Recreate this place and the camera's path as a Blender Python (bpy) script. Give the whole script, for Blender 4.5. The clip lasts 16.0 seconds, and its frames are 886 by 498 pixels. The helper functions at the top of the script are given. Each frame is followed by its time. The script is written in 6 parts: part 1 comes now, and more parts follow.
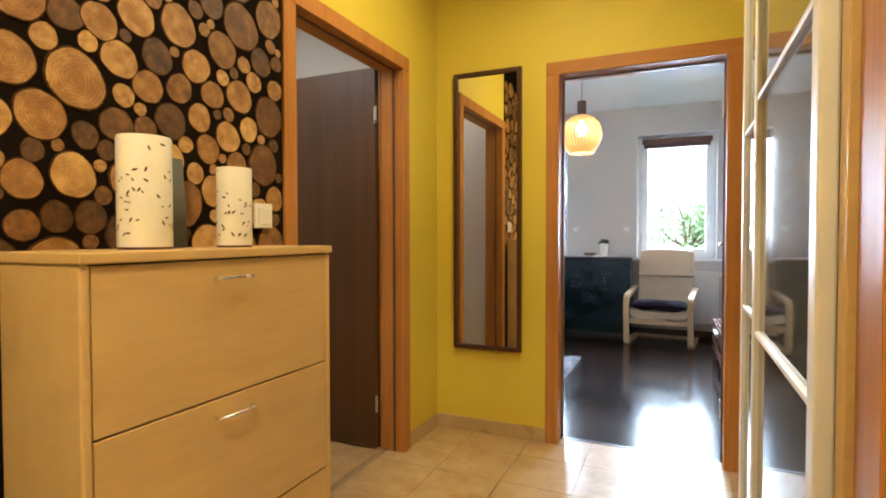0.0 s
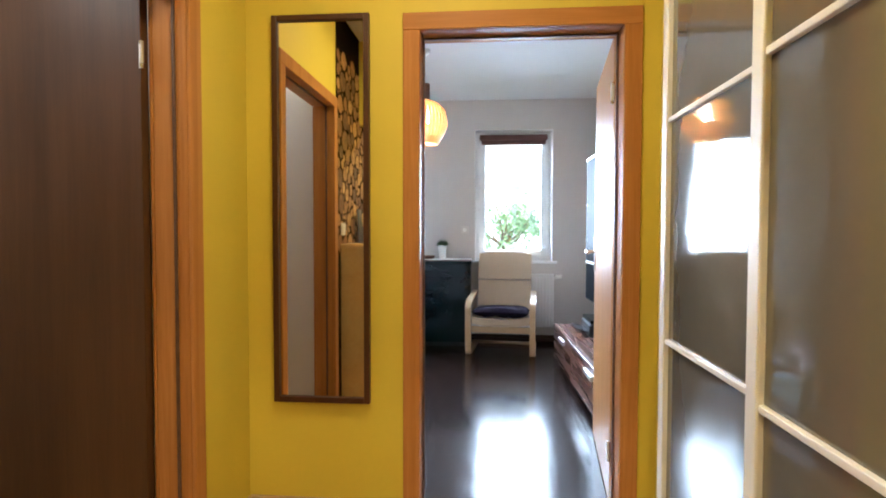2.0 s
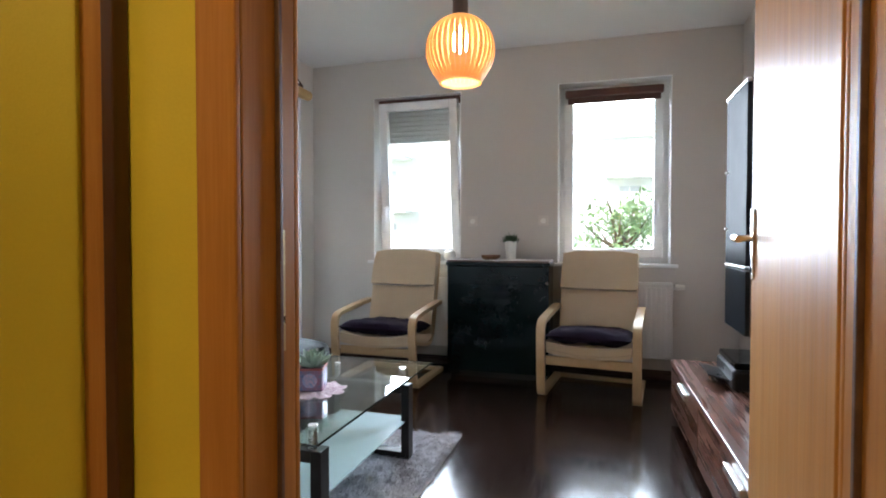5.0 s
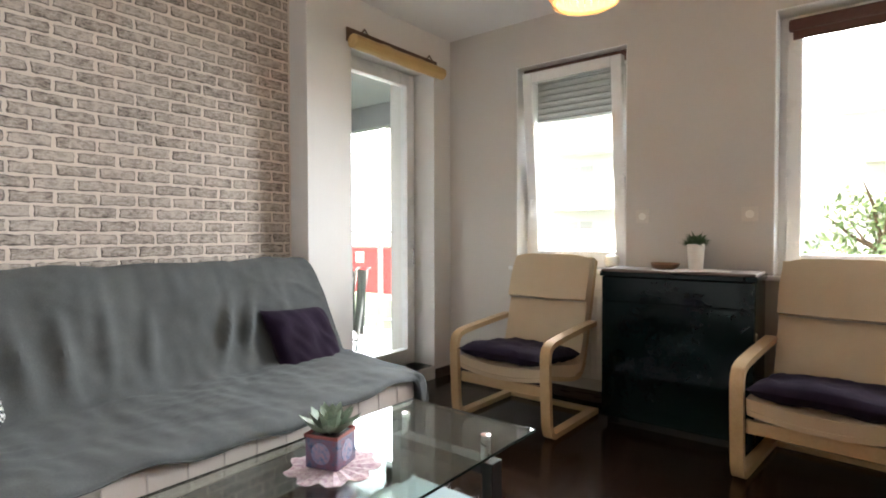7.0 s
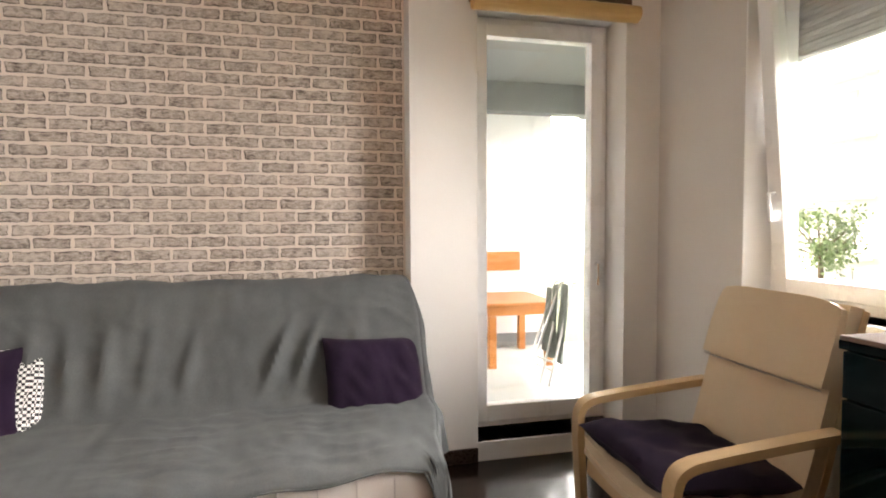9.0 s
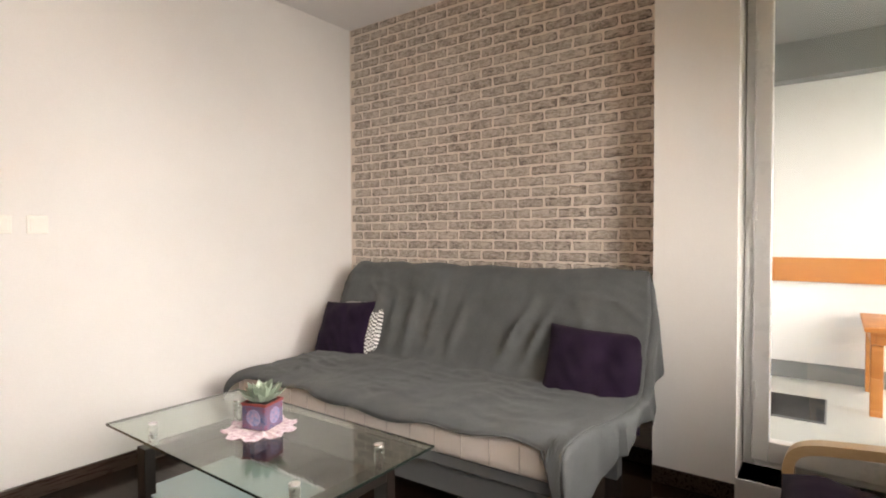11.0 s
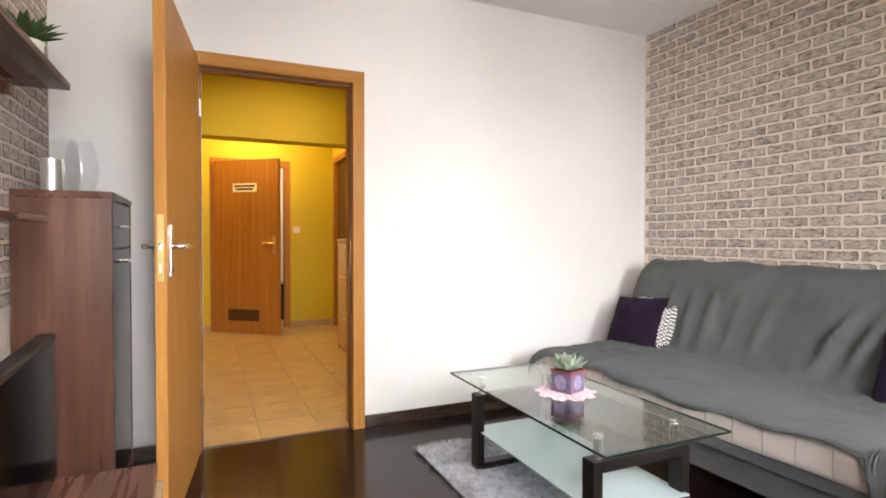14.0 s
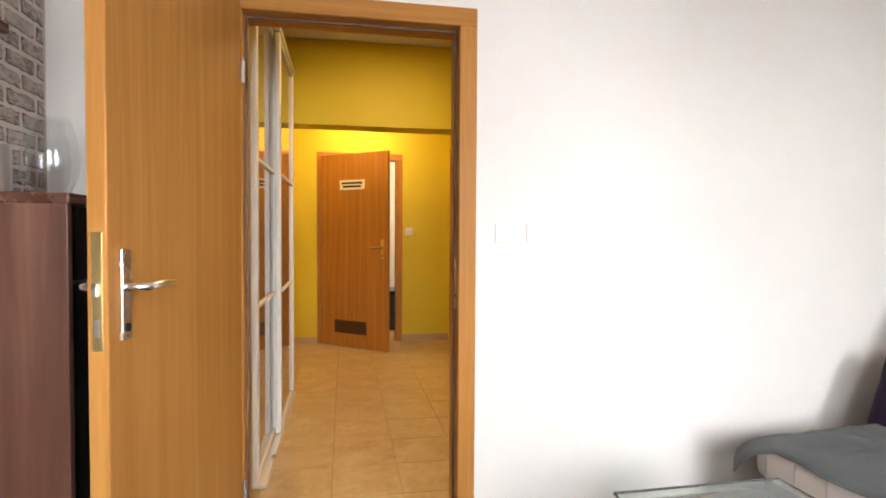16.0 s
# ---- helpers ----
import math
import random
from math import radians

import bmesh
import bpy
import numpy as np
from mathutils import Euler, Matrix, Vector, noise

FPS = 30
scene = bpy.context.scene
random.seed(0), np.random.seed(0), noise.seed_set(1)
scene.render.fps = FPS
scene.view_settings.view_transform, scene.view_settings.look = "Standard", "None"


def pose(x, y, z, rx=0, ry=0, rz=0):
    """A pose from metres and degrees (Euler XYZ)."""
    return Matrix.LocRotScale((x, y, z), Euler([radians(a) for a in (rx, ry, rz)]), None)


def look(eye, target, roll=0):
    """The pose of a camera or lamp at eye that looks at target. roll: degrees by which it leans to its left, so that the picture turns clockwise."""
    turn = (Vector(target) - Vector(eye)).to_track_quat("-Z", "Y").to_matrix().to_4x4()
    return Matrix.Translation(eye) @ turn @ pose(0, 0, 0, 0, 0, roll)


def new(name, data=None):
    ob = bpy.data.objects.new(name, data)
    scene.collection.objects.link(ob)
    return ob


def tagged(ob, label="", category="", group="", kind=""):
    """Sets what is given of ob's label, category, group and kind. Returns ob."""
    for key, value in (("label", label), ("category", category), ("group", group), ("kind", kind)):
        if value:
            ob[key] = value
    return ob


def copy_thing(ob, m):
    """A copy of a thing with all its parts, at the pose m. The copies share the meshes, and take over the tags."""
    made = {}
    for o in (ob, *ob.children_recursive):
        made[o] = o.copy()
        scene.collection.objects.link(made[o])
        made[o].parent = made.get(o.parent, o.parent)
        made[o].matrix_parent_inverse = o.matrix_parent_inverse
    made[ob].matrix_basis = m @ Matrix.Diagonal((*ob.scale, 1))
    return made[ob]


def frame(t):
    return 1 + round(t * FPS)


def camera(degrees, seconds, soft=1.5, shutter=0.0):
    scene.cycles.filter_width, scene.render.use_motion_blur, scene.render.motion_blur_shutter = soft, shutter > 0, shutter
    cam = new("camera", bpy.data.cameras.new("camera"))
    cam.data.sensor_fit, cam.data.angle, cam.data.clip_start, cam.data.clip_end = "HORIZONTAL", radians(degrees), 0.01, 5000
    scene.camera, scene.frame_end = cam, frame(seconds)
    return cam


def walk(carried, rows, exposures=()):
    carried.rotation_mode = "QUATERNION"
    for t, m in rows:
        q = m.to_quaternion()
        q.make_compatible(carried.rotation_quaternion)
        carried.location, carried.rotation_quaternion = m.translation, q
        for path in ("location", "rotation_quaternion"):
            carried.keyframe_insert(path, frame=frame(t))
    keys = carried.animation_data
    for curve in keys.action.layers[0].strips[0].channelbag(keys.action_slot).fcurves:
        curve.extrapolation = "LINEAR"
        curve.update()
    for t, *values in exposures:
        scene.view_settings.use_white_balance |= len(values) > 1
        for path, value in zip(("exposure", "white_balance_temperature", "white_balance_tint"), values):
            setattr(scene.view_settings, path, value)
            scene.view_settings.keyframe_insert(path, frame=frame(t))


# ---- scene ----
cam = camera(79.34, 16.0, 1.9)
PATH = [  # seconds, x, y, z, pitch, roll, yaw
    (0.0, 0.211, -2.913, 1.144, -1.43, 0.09, 23.90),
    (0.5, 0.111, -2.792, 1.172, -1.72, 0.16, 19.40),
    (1.0, -0.007, -2.626, 1.204, -1.87, -0.01, 13.98),
    (1.5, -0.084, -2.425, 1.208, -1.74, -0.05, 8.57),
    (2.0, -0.118, -2.172, 1.200, -1.90, -0.10, 4.69),
    (2.5, -0.095, -1.932, 1.187, -1.91, -0.07, 2.35),
    (3.0, -0.077, -1.658, 1.151, -1.64, -0.25, 0.97),
    (3.5, 0.000, -1.405, 1.120, -1.43, -0.12, 1.08),
    (4.0, 0.046, -1.142, 1.112, -1.41, -0.26, 3.17),
    (4.5, 0.091, -0.888, 1.108, -1.44, -0.28, 9.26),
    (5.0, 0.121, -0.665, 1.090, -1.36, -0.03, 16.95),
    (5.1, 0.129, -0.619, 1.088, -1.36, 0.06, 18.38),
    (5.2, 0.133, -0.569, 1.090, -1.32, 0.17, 19.74),
    (7.3, 0.140, 0.530, 1.109, -1.48, 0.17, 42.95),
    (7.5, 0.123, 0.691, 1.131, -1.46, 0.22, 46.64),
    (8.0, 0.142, 1.032, 1.162, -1.84, 0.25, 56.03),
    (8.2, 0.142, 1.173, 1.178, -1.91, 0.33, 59.55),
    (10.3, 0.198, 2.793, 1.241, -2.77, 0.40, 109.88),
    (10.4, 0.188, 2.824, 1.225, -2.58, 0.44, 112.24),
    (10.5, 0.179, 2.855, 1.210, -2.39, 0.47, 114.68),
    (11.0, 0.126, 2.982, 1.153, -1.55, 0.27, 126.35),
    (11.5, 0.166, 3.098, 1.095, -1.14, 0.30, 136.02),
    (12.0, 0.291, 3.269, 1.070, -1.04, 0.05, 143.85),
    (12.5, 0.406, 3.387, 1.042, -1.03, -0.18, 148.76),
    (13.0, 0.440, 3.415, 1.067, -1.22, -0.21, 151.53),
    (13.3, 0.444, 3.385, 1.073, -1.19, -0.28, 152.84),
    (13.5, 0.448, 3.340, 1.083, -1.08, -0.13, 153.44),
    (14.0, 0.388, 3.186, 1.114, -1.09, -0.07, 156.05),
    (14.5, 0.304, 2.943, 1.139, -1.34, -0.11, 159.55),
    (15.0, 0.224, 2.692, 1.138, -1.02, 0.08, 162.95),
    (15.5, 0.159, 2.487, 1.189, -1.38, 0.08, 166.28),
    (15.8, 0.095, 2.315, 1.196, -1.54, -0.20, 168.20),
    (16.0, 0.052, 2.202, 1.200, -1.60, -0.31, 169.52),
]
# ---- light ----
EXPOSURES = [(0.0, 1.68, 5600, 9), (2.0, 1.72, 5450, 11), (3.5, 1.40, 5800, 13), (4.6, 1.03, 5950, 13), (5.2, 0.98, 6300, 13), (7.4, 1.13, 7400, 17),
             (8.2, 1.18, 7800, 20), (10.4, 0.90, 8700, 23), (11.2, 0.74, 8600, 23), (12.0, 0.94, 7850, 22), (12.5, 1.06, 7700, 21), (14.5, 1.14, 7600, 20), (16.0, 1.13, 7500, 20)]
walk(cam, [(t, pose(x, y, z, 90 + pitch, roll, yaw)) for t, x, y, z, pitch, roll, yaw in PATH], EXPOSURES)

world = bpy.data.worlds.new("daylight")
scene.world = world
world.use_nodes = True
wn, wl = world.node_tree.nodes, world.node_tree.links
sky = wn.new("ShaderNodeTexSky")
sky.sky_type = 'NISHITA'
sky.sun_disc = False
sky.sun_elevation = radians(37.5)
sky.sun_rotation = radians(200)
wl.new(sky.outputs[0], wn["Background"].inputs[0])
wn["Background"].inputs[1].default_value = 0.15


def lamp(name, kind, energy, color, m, size=0.3, size_y=None, spread=180):
    d = bpy.data.lights.new(name, kind)
    d.energy, d.color = energy, color
    if kind == 'AREA':
        d.size, d.spread = size, radians(spread)
        if size_y:
            d.shape, d.size_y = 'RECTANGLE', size_y
    elif kind == 'POINT':
        d.shadow_soft_size = size
    else:
        d.angle = size
    ob = new(name, d)
    ob.matrix_world = m
    return ob


lamp("sun", 'SUN', 5.0, (1.0, 0.95, 0.87), look((0, 0, 0), (0.30, 0.86, -0.70)), radians(0.5))
WARM = (1.0, 0.745, 0.37)
lamp("hall_lamp", 'AREA', 8.5, WARM, look((-0.30, -1.05, 2.64), (-0.30, -1.049, 0)), 0.42)
lamp("hall_lamp_inner", 'AREA', 14, WARM, look((-0.15, -3.15, 2.64), (-0.15, -3.149, 0)), 0.25)
SKYLIGHT = (0.78, 0.90, 1.0)
lamp("window_light_tilted", 'AREA', 15, SKYLIGHT, look((-1.445, 3.672, 1.56), (-1.445, 2.675, 1.27)), 0.66, 1.20, 98)
lamp("window_light", 'AREA', 16, SKYLIGHT, look((0.17, 3.672, 1.56), (0.17, 2.675, 1.27)), 0.70, 1.20, 112)
lamp("balcony_skylight", 'AREA', 4, SKYLIGHT, look((-3.72, 4.34, 1.68), (-3.72, 3.34, 1.40)), 1.55, 1.0)
lamp("side_room_lamp", 'AREA', 3, (1.0, 0.9, 0.75), look((-1.95, -1.1, 2.54), (-1.95, -1.099, 0)), 0.3)
lamp("pendant_bulb", 'POINT', 8, (1.0, 0.80, 0.52), pose(-0.61, 2.04, 2.07), 0.035)


# ---- materials ----
def nodes(name):
    m = bpy.data.materials.new(name)
    m.use_nodes = True
    return m, m.node_tree.nodes, m.node_tree.links, m.node_tree.nodes["Principled BSDF"]


def ramp(n, stops):
    r = n.new("ShaderNodeValToRGB")
    e = r.color_ramp.elements
    while len(e) < len(stops):
        e.new(0.5)
    for el, (p, c) in zip(e, stops):
        el.position, el.color = p, (*c, 1)
    return r


def coords(n, l, scale=(1, 1, 1), shift=0.0, rot=(0, 0, 0)):
    """Object coordinates in metres, moved by the object's random number."""
    tc, mp = n.new("ShaderNodeTexCoord"), n.new("ShaderNodeMapping")
    mp.inputs["Scale"].default_value = scale
    mp.inputs["Rotation"].default_value = [radians(a) for a in rot]
    l.new(tc.outputs["Object"], mp.inputs["Vector"])
    if shift:
        oi, mu = n.new("ShaderNodeObjectInfo"), n.new("ShaderNodeMath")
        mu.operation = 'MULTIPLY'
        mu.inputs[1].default_value = shift
        l.new(oi.outputs["Random"], mu.inputs[0])
        l.new(mu.outputs[0], mp.inputs["Location"])
    return mp


def noise_tex(n, l, mp, scale, detail=4, rough=0.55, distort=0.0):
    t = n.new("ShaderNodeTexNoise")
    t.inputs["Scale"].default_value, t.inputs["Detail"].default_value = scale, detail
    t.inputs["Roughness"].default_value, t.inputs["Distortion"].default_value = rough, distort
    l.new(mp.outputs[0], t.inputs["Vector"])
    return t


def bump(n, l, b, height, strength, dist=0.002):
    u = n.new("ShaderNodeBump")
    u.inputs["Strength"].default_value, u.inputs["Distance"].default_value = strength, dist
    l.new(height, u.inputs["Height"])
    l.new(u.outputs[0], b.inputs["Normal"])


def surf(name, c1, c2, rough=0.6, big=1.2, fine=120, strength=0.15, metal=0.0, spread=0.12, shift=0.0, coat=0.0, sheen=0.0):
    """A plain surface: broad stains, fine grain, uneven gloss."""
    m, n, l, b = nodes(name)
    mp = coords(n, l, shift=shift)
    a, f = noise_tex(n, l, mp, big, 5, 0.6), noise_tex(n, l, mp, fine, 3)
    r = ramp(n, [(0.32, c1), (0.68, c2)])
    mx = n.new("ShaderNodeMix")
    mx.inputs[0].default_value = 0.25
    l.new(a.outputs[0], mx.inputs[2])
    l.new(f.outputs[0], mx.inputs[3])
    l.new(mx.outputs[0], r.inputs[0])
    l.new(r.outputs[0], b.inputs["Base Color"])
    rr = ramp(n, [(0.3, (max(rough - spread, 0.02),) * 3), (0.7, (min(rough + spread, 1),) * 3)])
    l.new(a.outputs[0], rr.inputs[0])
    l.new(rr.outputs[0], b.inputs["Roughness"])
    b.inputs["Metallic"].default_value = metal
    b.inputs["Coat Weight"].default_value = coat
    b.inputs["Sheen Weight"].default_value = sheen
    if strength:
        bump(n, l, b, f.outputs[0], strength)
    return m


def wood(name, dark, mid, light, grain=(14, 14, 0.9), rough=0.45, strength=0.12, shift=3.0, coat=0.0, fine=9.0):
    """Long grain along the axis whose scale is small."""
    m, n, l, b = nodes(name)
    mp = coords(n, l, grain, shift)
    a = noise_tex(n, l, mp, 1.0, 6, 0.62, 0.6)
    f = noise_tex(n, l, mp, fine, 3, 0.6)
    mx = n.new("ShaderNodeMix")
    mx.inputs[0].default_value = 0.3
    l.new(a.outputs[0], mx.inputs[2])
    l.new(f.outputs[0], mx.inputs[3])
    r = ramp(n, [(0.3, dark), (0.5, mid), (0.7, light)])
    l.new(mx.outputs[0], r.inputs[0])
    l.new(r.outputs[0], b.inputs["Base Color"])
    rr = ramp(n, [(0.3, (rough - 0.08,) * 3), (0.7, (rough + 0.08,) * 3)])
    l.new(f.outputs[0], rr.inputs[0])
    l.new(rr.outputs[0], b.inputs["Roughness"])
    b.inputs["Coat Weight"].default_value = coat
    b.inputs["Coat Roughness"].default_value = 0.12
    bump(n, l, b, mx.outputs[0], strength, 0.001)
    return m


def fabric(name, c1, c2, thread=420, strength=0.35, big=4.0, sheen=0.25):
    m, n, l, b = nodes(name)
    mp = coords(n, l)
    a, f = noise_tex(n, l, mp, big, 4, 0.6), noise_tex(n, l, mp, thread, 2)
    r = ramp(n, [(0.3, c1), (0.7, c2)])
    mx = n.new("ShaderNodeMix")
    mx.inputs[0].default_value = 0.45
    l.new(a.outputs[0], mx.inputs[2])
    l.new(f.outputs[0], mx.inputs[3])
    l.new(mx.outputs[0], r.inputs[0])
    l.new(r.outputs[0], b.inputs["Base Color"])
    b.inputs["Roughness"].default_value = 0.92
    b.inputs["Specular IOR Level"].default_value = 0.15
    b.inputs["Sheen Weight"].default_value = sheen
    bump(n, l, b, f.outputs[0], strength, 0.0015)
    return m


def glass(name, tint=(1, 1, 1), rough=0.0, reflect=1.0):
    """A thin pane: clear, with its surface's mirror image by the angle."""
    m, n, l, b = nodes(name)
    n.remove(b)
    tr, gl, lw, mx = (n.new("ShaderNodeBsdfTransparent"), n.new("ShaderNodeBsdfGlossy"), n.new("ShaderNodeLayerWeight"),
                      n.new("ShaderNodeMixShader"))
    pw, ma = n.new("ShaderNodeMath"), n.new("ShaderNodeMath")
    pw.operation, ma.operation = 'POWER', 'MULTIPLY_ADD'
    pw.inputs[1].default_value, ma.inputs[1].default_value, ma.inputs[2].default_value = 4.0, 0.85, 0.045
    tr.inputs[0].default_value = (*tint, 1)
    gl.inputs["Roughness"].default_value = rough
    gl.inputs[0].default_value = (reflect,) * 3 + (1,)
    l.new(lw.outputs["Facing"], pw.inputs[0])
    l.new(pw.outputs[0], ma.inputs[0])
    l.new(ma.outputs[0], mx.inputs[0])
    l.new(tr.outputs[0], mx.inputs[1])
    l.new(gl.outputs[0], mx.inputs[2])
    l.new(mx.outputs[0], n["Material Output"].inputs[0])
    return m


def glow(name, color, power):
    m, n, l, b = nodes(name)
    b.inputs["Base Color"].default_value = (*color, 1)
    b.inputs["Emission Color"].default_value = (*color, 1)
    b.inputs["Emission Strength"].default_value = power
    return m


YELLOW = surf("yellow_wall_paint", (0.60, 0.475, 0.032), (0.67, 0.535, 0.045), 0.62, 1.5, 160, 0.25)
WHITE_WALL = surf("white_wall_paint", (0.69, 0.67, 0.65), (0.77, 0.755, 0.735), 0.75, 0.8, 190, 0.2)
GREY_WALL = surf("greige_wall_paint", (0.55, 0.515, 0.48), (0.61, 0.575, 0.54), 0.75, 0.8, 190, 0.2)
CEILING = surf("ceiling_paint", (0.74, 0.73, 0.73), (0.80, 0.79, 0.79), 0.85, 0.7, 150, 0.15)
OAK = wood("golden_oak_veneer", (0.34, 0.142, 0.032), (0.42, 0.185, 0.047), (0.50, 0.24, 0.068), (26, 26, 0.8), 0.42, 0.06)
OAK_ACROSS = wood("golden_oak_veneer_across", (0.34, 0.142, 0.032), (0.42, 0.185, 0.047), (0.50, 0.24, 0.068), (0.8, 26, 26), 0.42, 0.06)
WENGE_DOOR = wood("dark_brown_veneer", (0.062, 0.027, 0.009), (0.086, 0.038, 0.013), (0.110, 0.051, 0.019), (18, 18, 0.8), 0.36, 0.08)
FRAME_BROWN = wood("mirror_frame_brown", (0.034, 0.009, 0.004), (0.052, 0.015, 0.006), (0.072, 0.024, 0.010), (18, 18, 0.9), 0.4, 0.08)
MAPLE = wood("pale_maple_laminate", (0.47, 0.305, 0.105), (0.54, 0.365, 0.135), (0.60, 0.42, 0.170), (6, 0.7, 6), 0.42, 0.04)
BIRCH = wood("bent_birch", (0.50, 0.33, 0.17), (0.58, 0.40, 0.22), (0.64, 0.46, 0.27), (9, 2, 9), 0.40, 0.05)
PLUM = wood("plum_wood_laminate", (0.065, 0.025, 0.016), (0.135, 0.056, 0.037), (0.30, 0.150, 0.105), (7, 7, 0.35), 0.34, 0.03, fine=3.5)
PLUM_LONG = wood("plum_wood_laminate_long", (0.085, 0.034, 0.022), (0.14, 0.058, 0.038), (0.21, 0.096, 0.062), (7, 0.35, 7), 0.28, 0.02, fine=3.5)
ORANGE_PINE = wood("orange_pine", (0.42, 0.13, 0.03), (0.52, 0.19, 0.05), (0.60, 0.25, 0.08), (10, 1.0, 10), 0.4, 0.08)
WENGE = wood("wenge_table_leg", (0.006, 0.004, 0.0035), (0.010, 0.007, 0.006), (0.017, 0.011, 0.009), (20, 20, 1), 0.40, 0.08)
PLANK = wood("dark_laminate_plank", (0.010, 0.0048, 0.0034), (0.017, 0.0082, 0.0058), (0.027, 0.0135, 0.0092), (16, 0.7, 16), 0.16, 0.05, 9.0)
SKIRTING = wood("dark_skirting", (0.022, 0.011, 0.008), (0.035, 0.018, 0.013), (0.05, 0.028, 0.02), (0.8, 14, 14), 0.3, 0.05)
BLACK_GLOSS = surf("black_gloss_lacquer", (0.004, 0.005, 0.005), (0.007, 0.009, 0.009), 0.07, 2, 40, 0.0, spread=0.03)
GREEN_GLOSS = surf("black_green_gloss_lacquer", (0.0008, 0.0055, 0.006), (0.0014, 0.0085, 0.009), 0.09, 2, 40, 0.0, spread=0.03)
BLACK_PLASTIC = surf("black_plastic", (0.010, 0.010, 0.011), (0.018, 0.018, 0.019), 0.35, 4, 200, 0.1)
WHITE_PVC = surf("white_window_plastic", (0.78, 0.79, 0.80), (0.83, 0.83, 0.83), 0.3, 3, 80, 0.02)
REVEAL = surf("white_reveal_paint", (0.76, 0.76, 0.76), (0.82, 0.82, 0.82), 0.6, 2, 120, 0.1)
WHITE_METAL = surf("white_radiator_enamel", (0.74, 0.73, 0.71), (0.80, 0.79, 0.77), 0.35, 3, 80, 0.03)
ALU = surf("satin_aluminium", (0.72, 0.71, 0.69), (0.80, 0.79, 0.77), 0.36, 3, 160, 0.05, metal=0.85)
CHROME = surf("chrome", (0.74, 0.73, 0.72), (0.82, 0.81, 0.80), 0.27, 6, 90, 0.0, metal=1.0, spread=0.05)
BRASS = surf("brass_plate", (0.55, 0.40, 0.16), (0.66, 0.50, 0.22), 0.35, 8, 120, 0.05, metal=0.9)
WHITE_ALU = surf("white_anodised_aluminium", (0.68, 0.665, 0.63), (0.74, 0.725, 0.69), 0.46, 3, 160, 0.03, spread=0.04)
MIRROR = surf("mirror_silver", (0.86, 0.87, 0.86), (0.88, 0.88, 0.88), 0.012, 2, 30, 0.0, metal=1.0, spread=0.006)
SMOKED = surf("grey_lacquered_glass", (0.125, 0.115, 0.092), (0.145, 0.132, 0.106), 0.05, 1.2, 30, 0.0, spread=0.02, coat=0.5)
SMOKED_DOOR, kn, kl, kb = nodes("smoked_cabinet_glass")
kr = ramp(kn, [(0.3, (0.010, 0.012, 0.015)), (0.7, (0.020, 0.022, 0.026))])
kl.new(noise_tex(kn, kl, coords(kn, kl), 3.0).outputs[0], kr.inputs[0])
kd, kg, kx = kn.new("ShaderNodeBsdfDiffuse"), kn.new("ShaderNodeBsdfGlossy"), kn.new("ShaderNodeMixShader")
kl.new(kr.outputs[0], kd.inputs[0])
kg.inputs["Roughness"].default_value = 0.34
kx.inputs[0].default_value = 0.035
kl.new(kd.outputs[0], kx.inputs[1])
kl.new(kg.outputs[0], kx.inputs[2])
kl.new(kx.outputs[0], kn["Material Output"].inputs[0])
kn.remove(kb)
CREAM_FABRIC = fabric("cream_canvas", (0.60, 0.47, 0.32), (0.68, 0.55, 0.39))
PURPLE = fabric("dark_purple_velour", (0.010, 0.005, 0.013), (0.021, 0.011, 0.028), 300, 0.4, 9, 0.03)
THROW = fabric("grey_cotton_throw", (0.070, 0.076, 0.078), (0.112, 0.120, 0.122), 240, 0.9, 6, 0.05)
MATTRESS = fabric("white_quilted_ticking", (0.56, 0.50, 0.46), (0.64, 0.58, 0.54), 300, 0.3)
GREY_FRAME = surf("grey_painted_wood", (0.10, 0.11, 0.115), (0.14, 0.15, 0.155), 0.5, 5, 120, 0.2)
WHITE_PLASTIC = surf("white_switch_plastic", (0.76, 0.74, 0.69), (0.80, 0.78, 0.73), 0.35, 6, 80, 0.02)
SOCKET = surf("beige_socket_plastic", (0.60, 0.56, 0.51), (0.64, 0.60, 0.55), 0.5, 6, 80, 0.02)
MORTAR = surf("cream_joint_paper", (0.68, 0.59, 0.52), (0.77, 0.68, 0.61), 0.8, 5, 120, 0.3)
TILE = surf("beige_ceramic_tile", (0.37, 0.232, 0.098), (0.55, 0.395, 0.205), 0.30, 6.5, 30, 0.0, shift=30.0, spread=0.02)
GROUT = surf("beige_grout", (0.28, 0.21, 0.13), (0.35, 0.27, 0.17), 0.9, 6, 120, 0.3)
SKIRT_TILE = surf("beige_skirting_tile", (0.40, 0.28, 0.14), (0.50, 0.37, 0.21), 0.35, 4, 40, 0.05, shift=20.0)
CHAIR_CLOTH = fabric("grey_green_chair_cloth", (0.13, 0.15, 0.135), (0.30, 0.33, 0.30), 260, 0.3, 14)
SHAG = fabric("silver_grey_shag", (0.14, 0.14, 0.17), (0.80, 0.80, 0.86), 120, 0.6, 26)
CERAMIC = surf("white_ceramic", (0.74, 0.71, 0.64), (0.82, 0.79, 0.73), 0.4, 8, 60, 0.1)
LEAF_GREEN = surf("pale_succulent_leaf", (0.17, 0.24, 0.18), (0.32, 0.40, 0.31), 0.5, 30, 90, 0.1, shift=5)
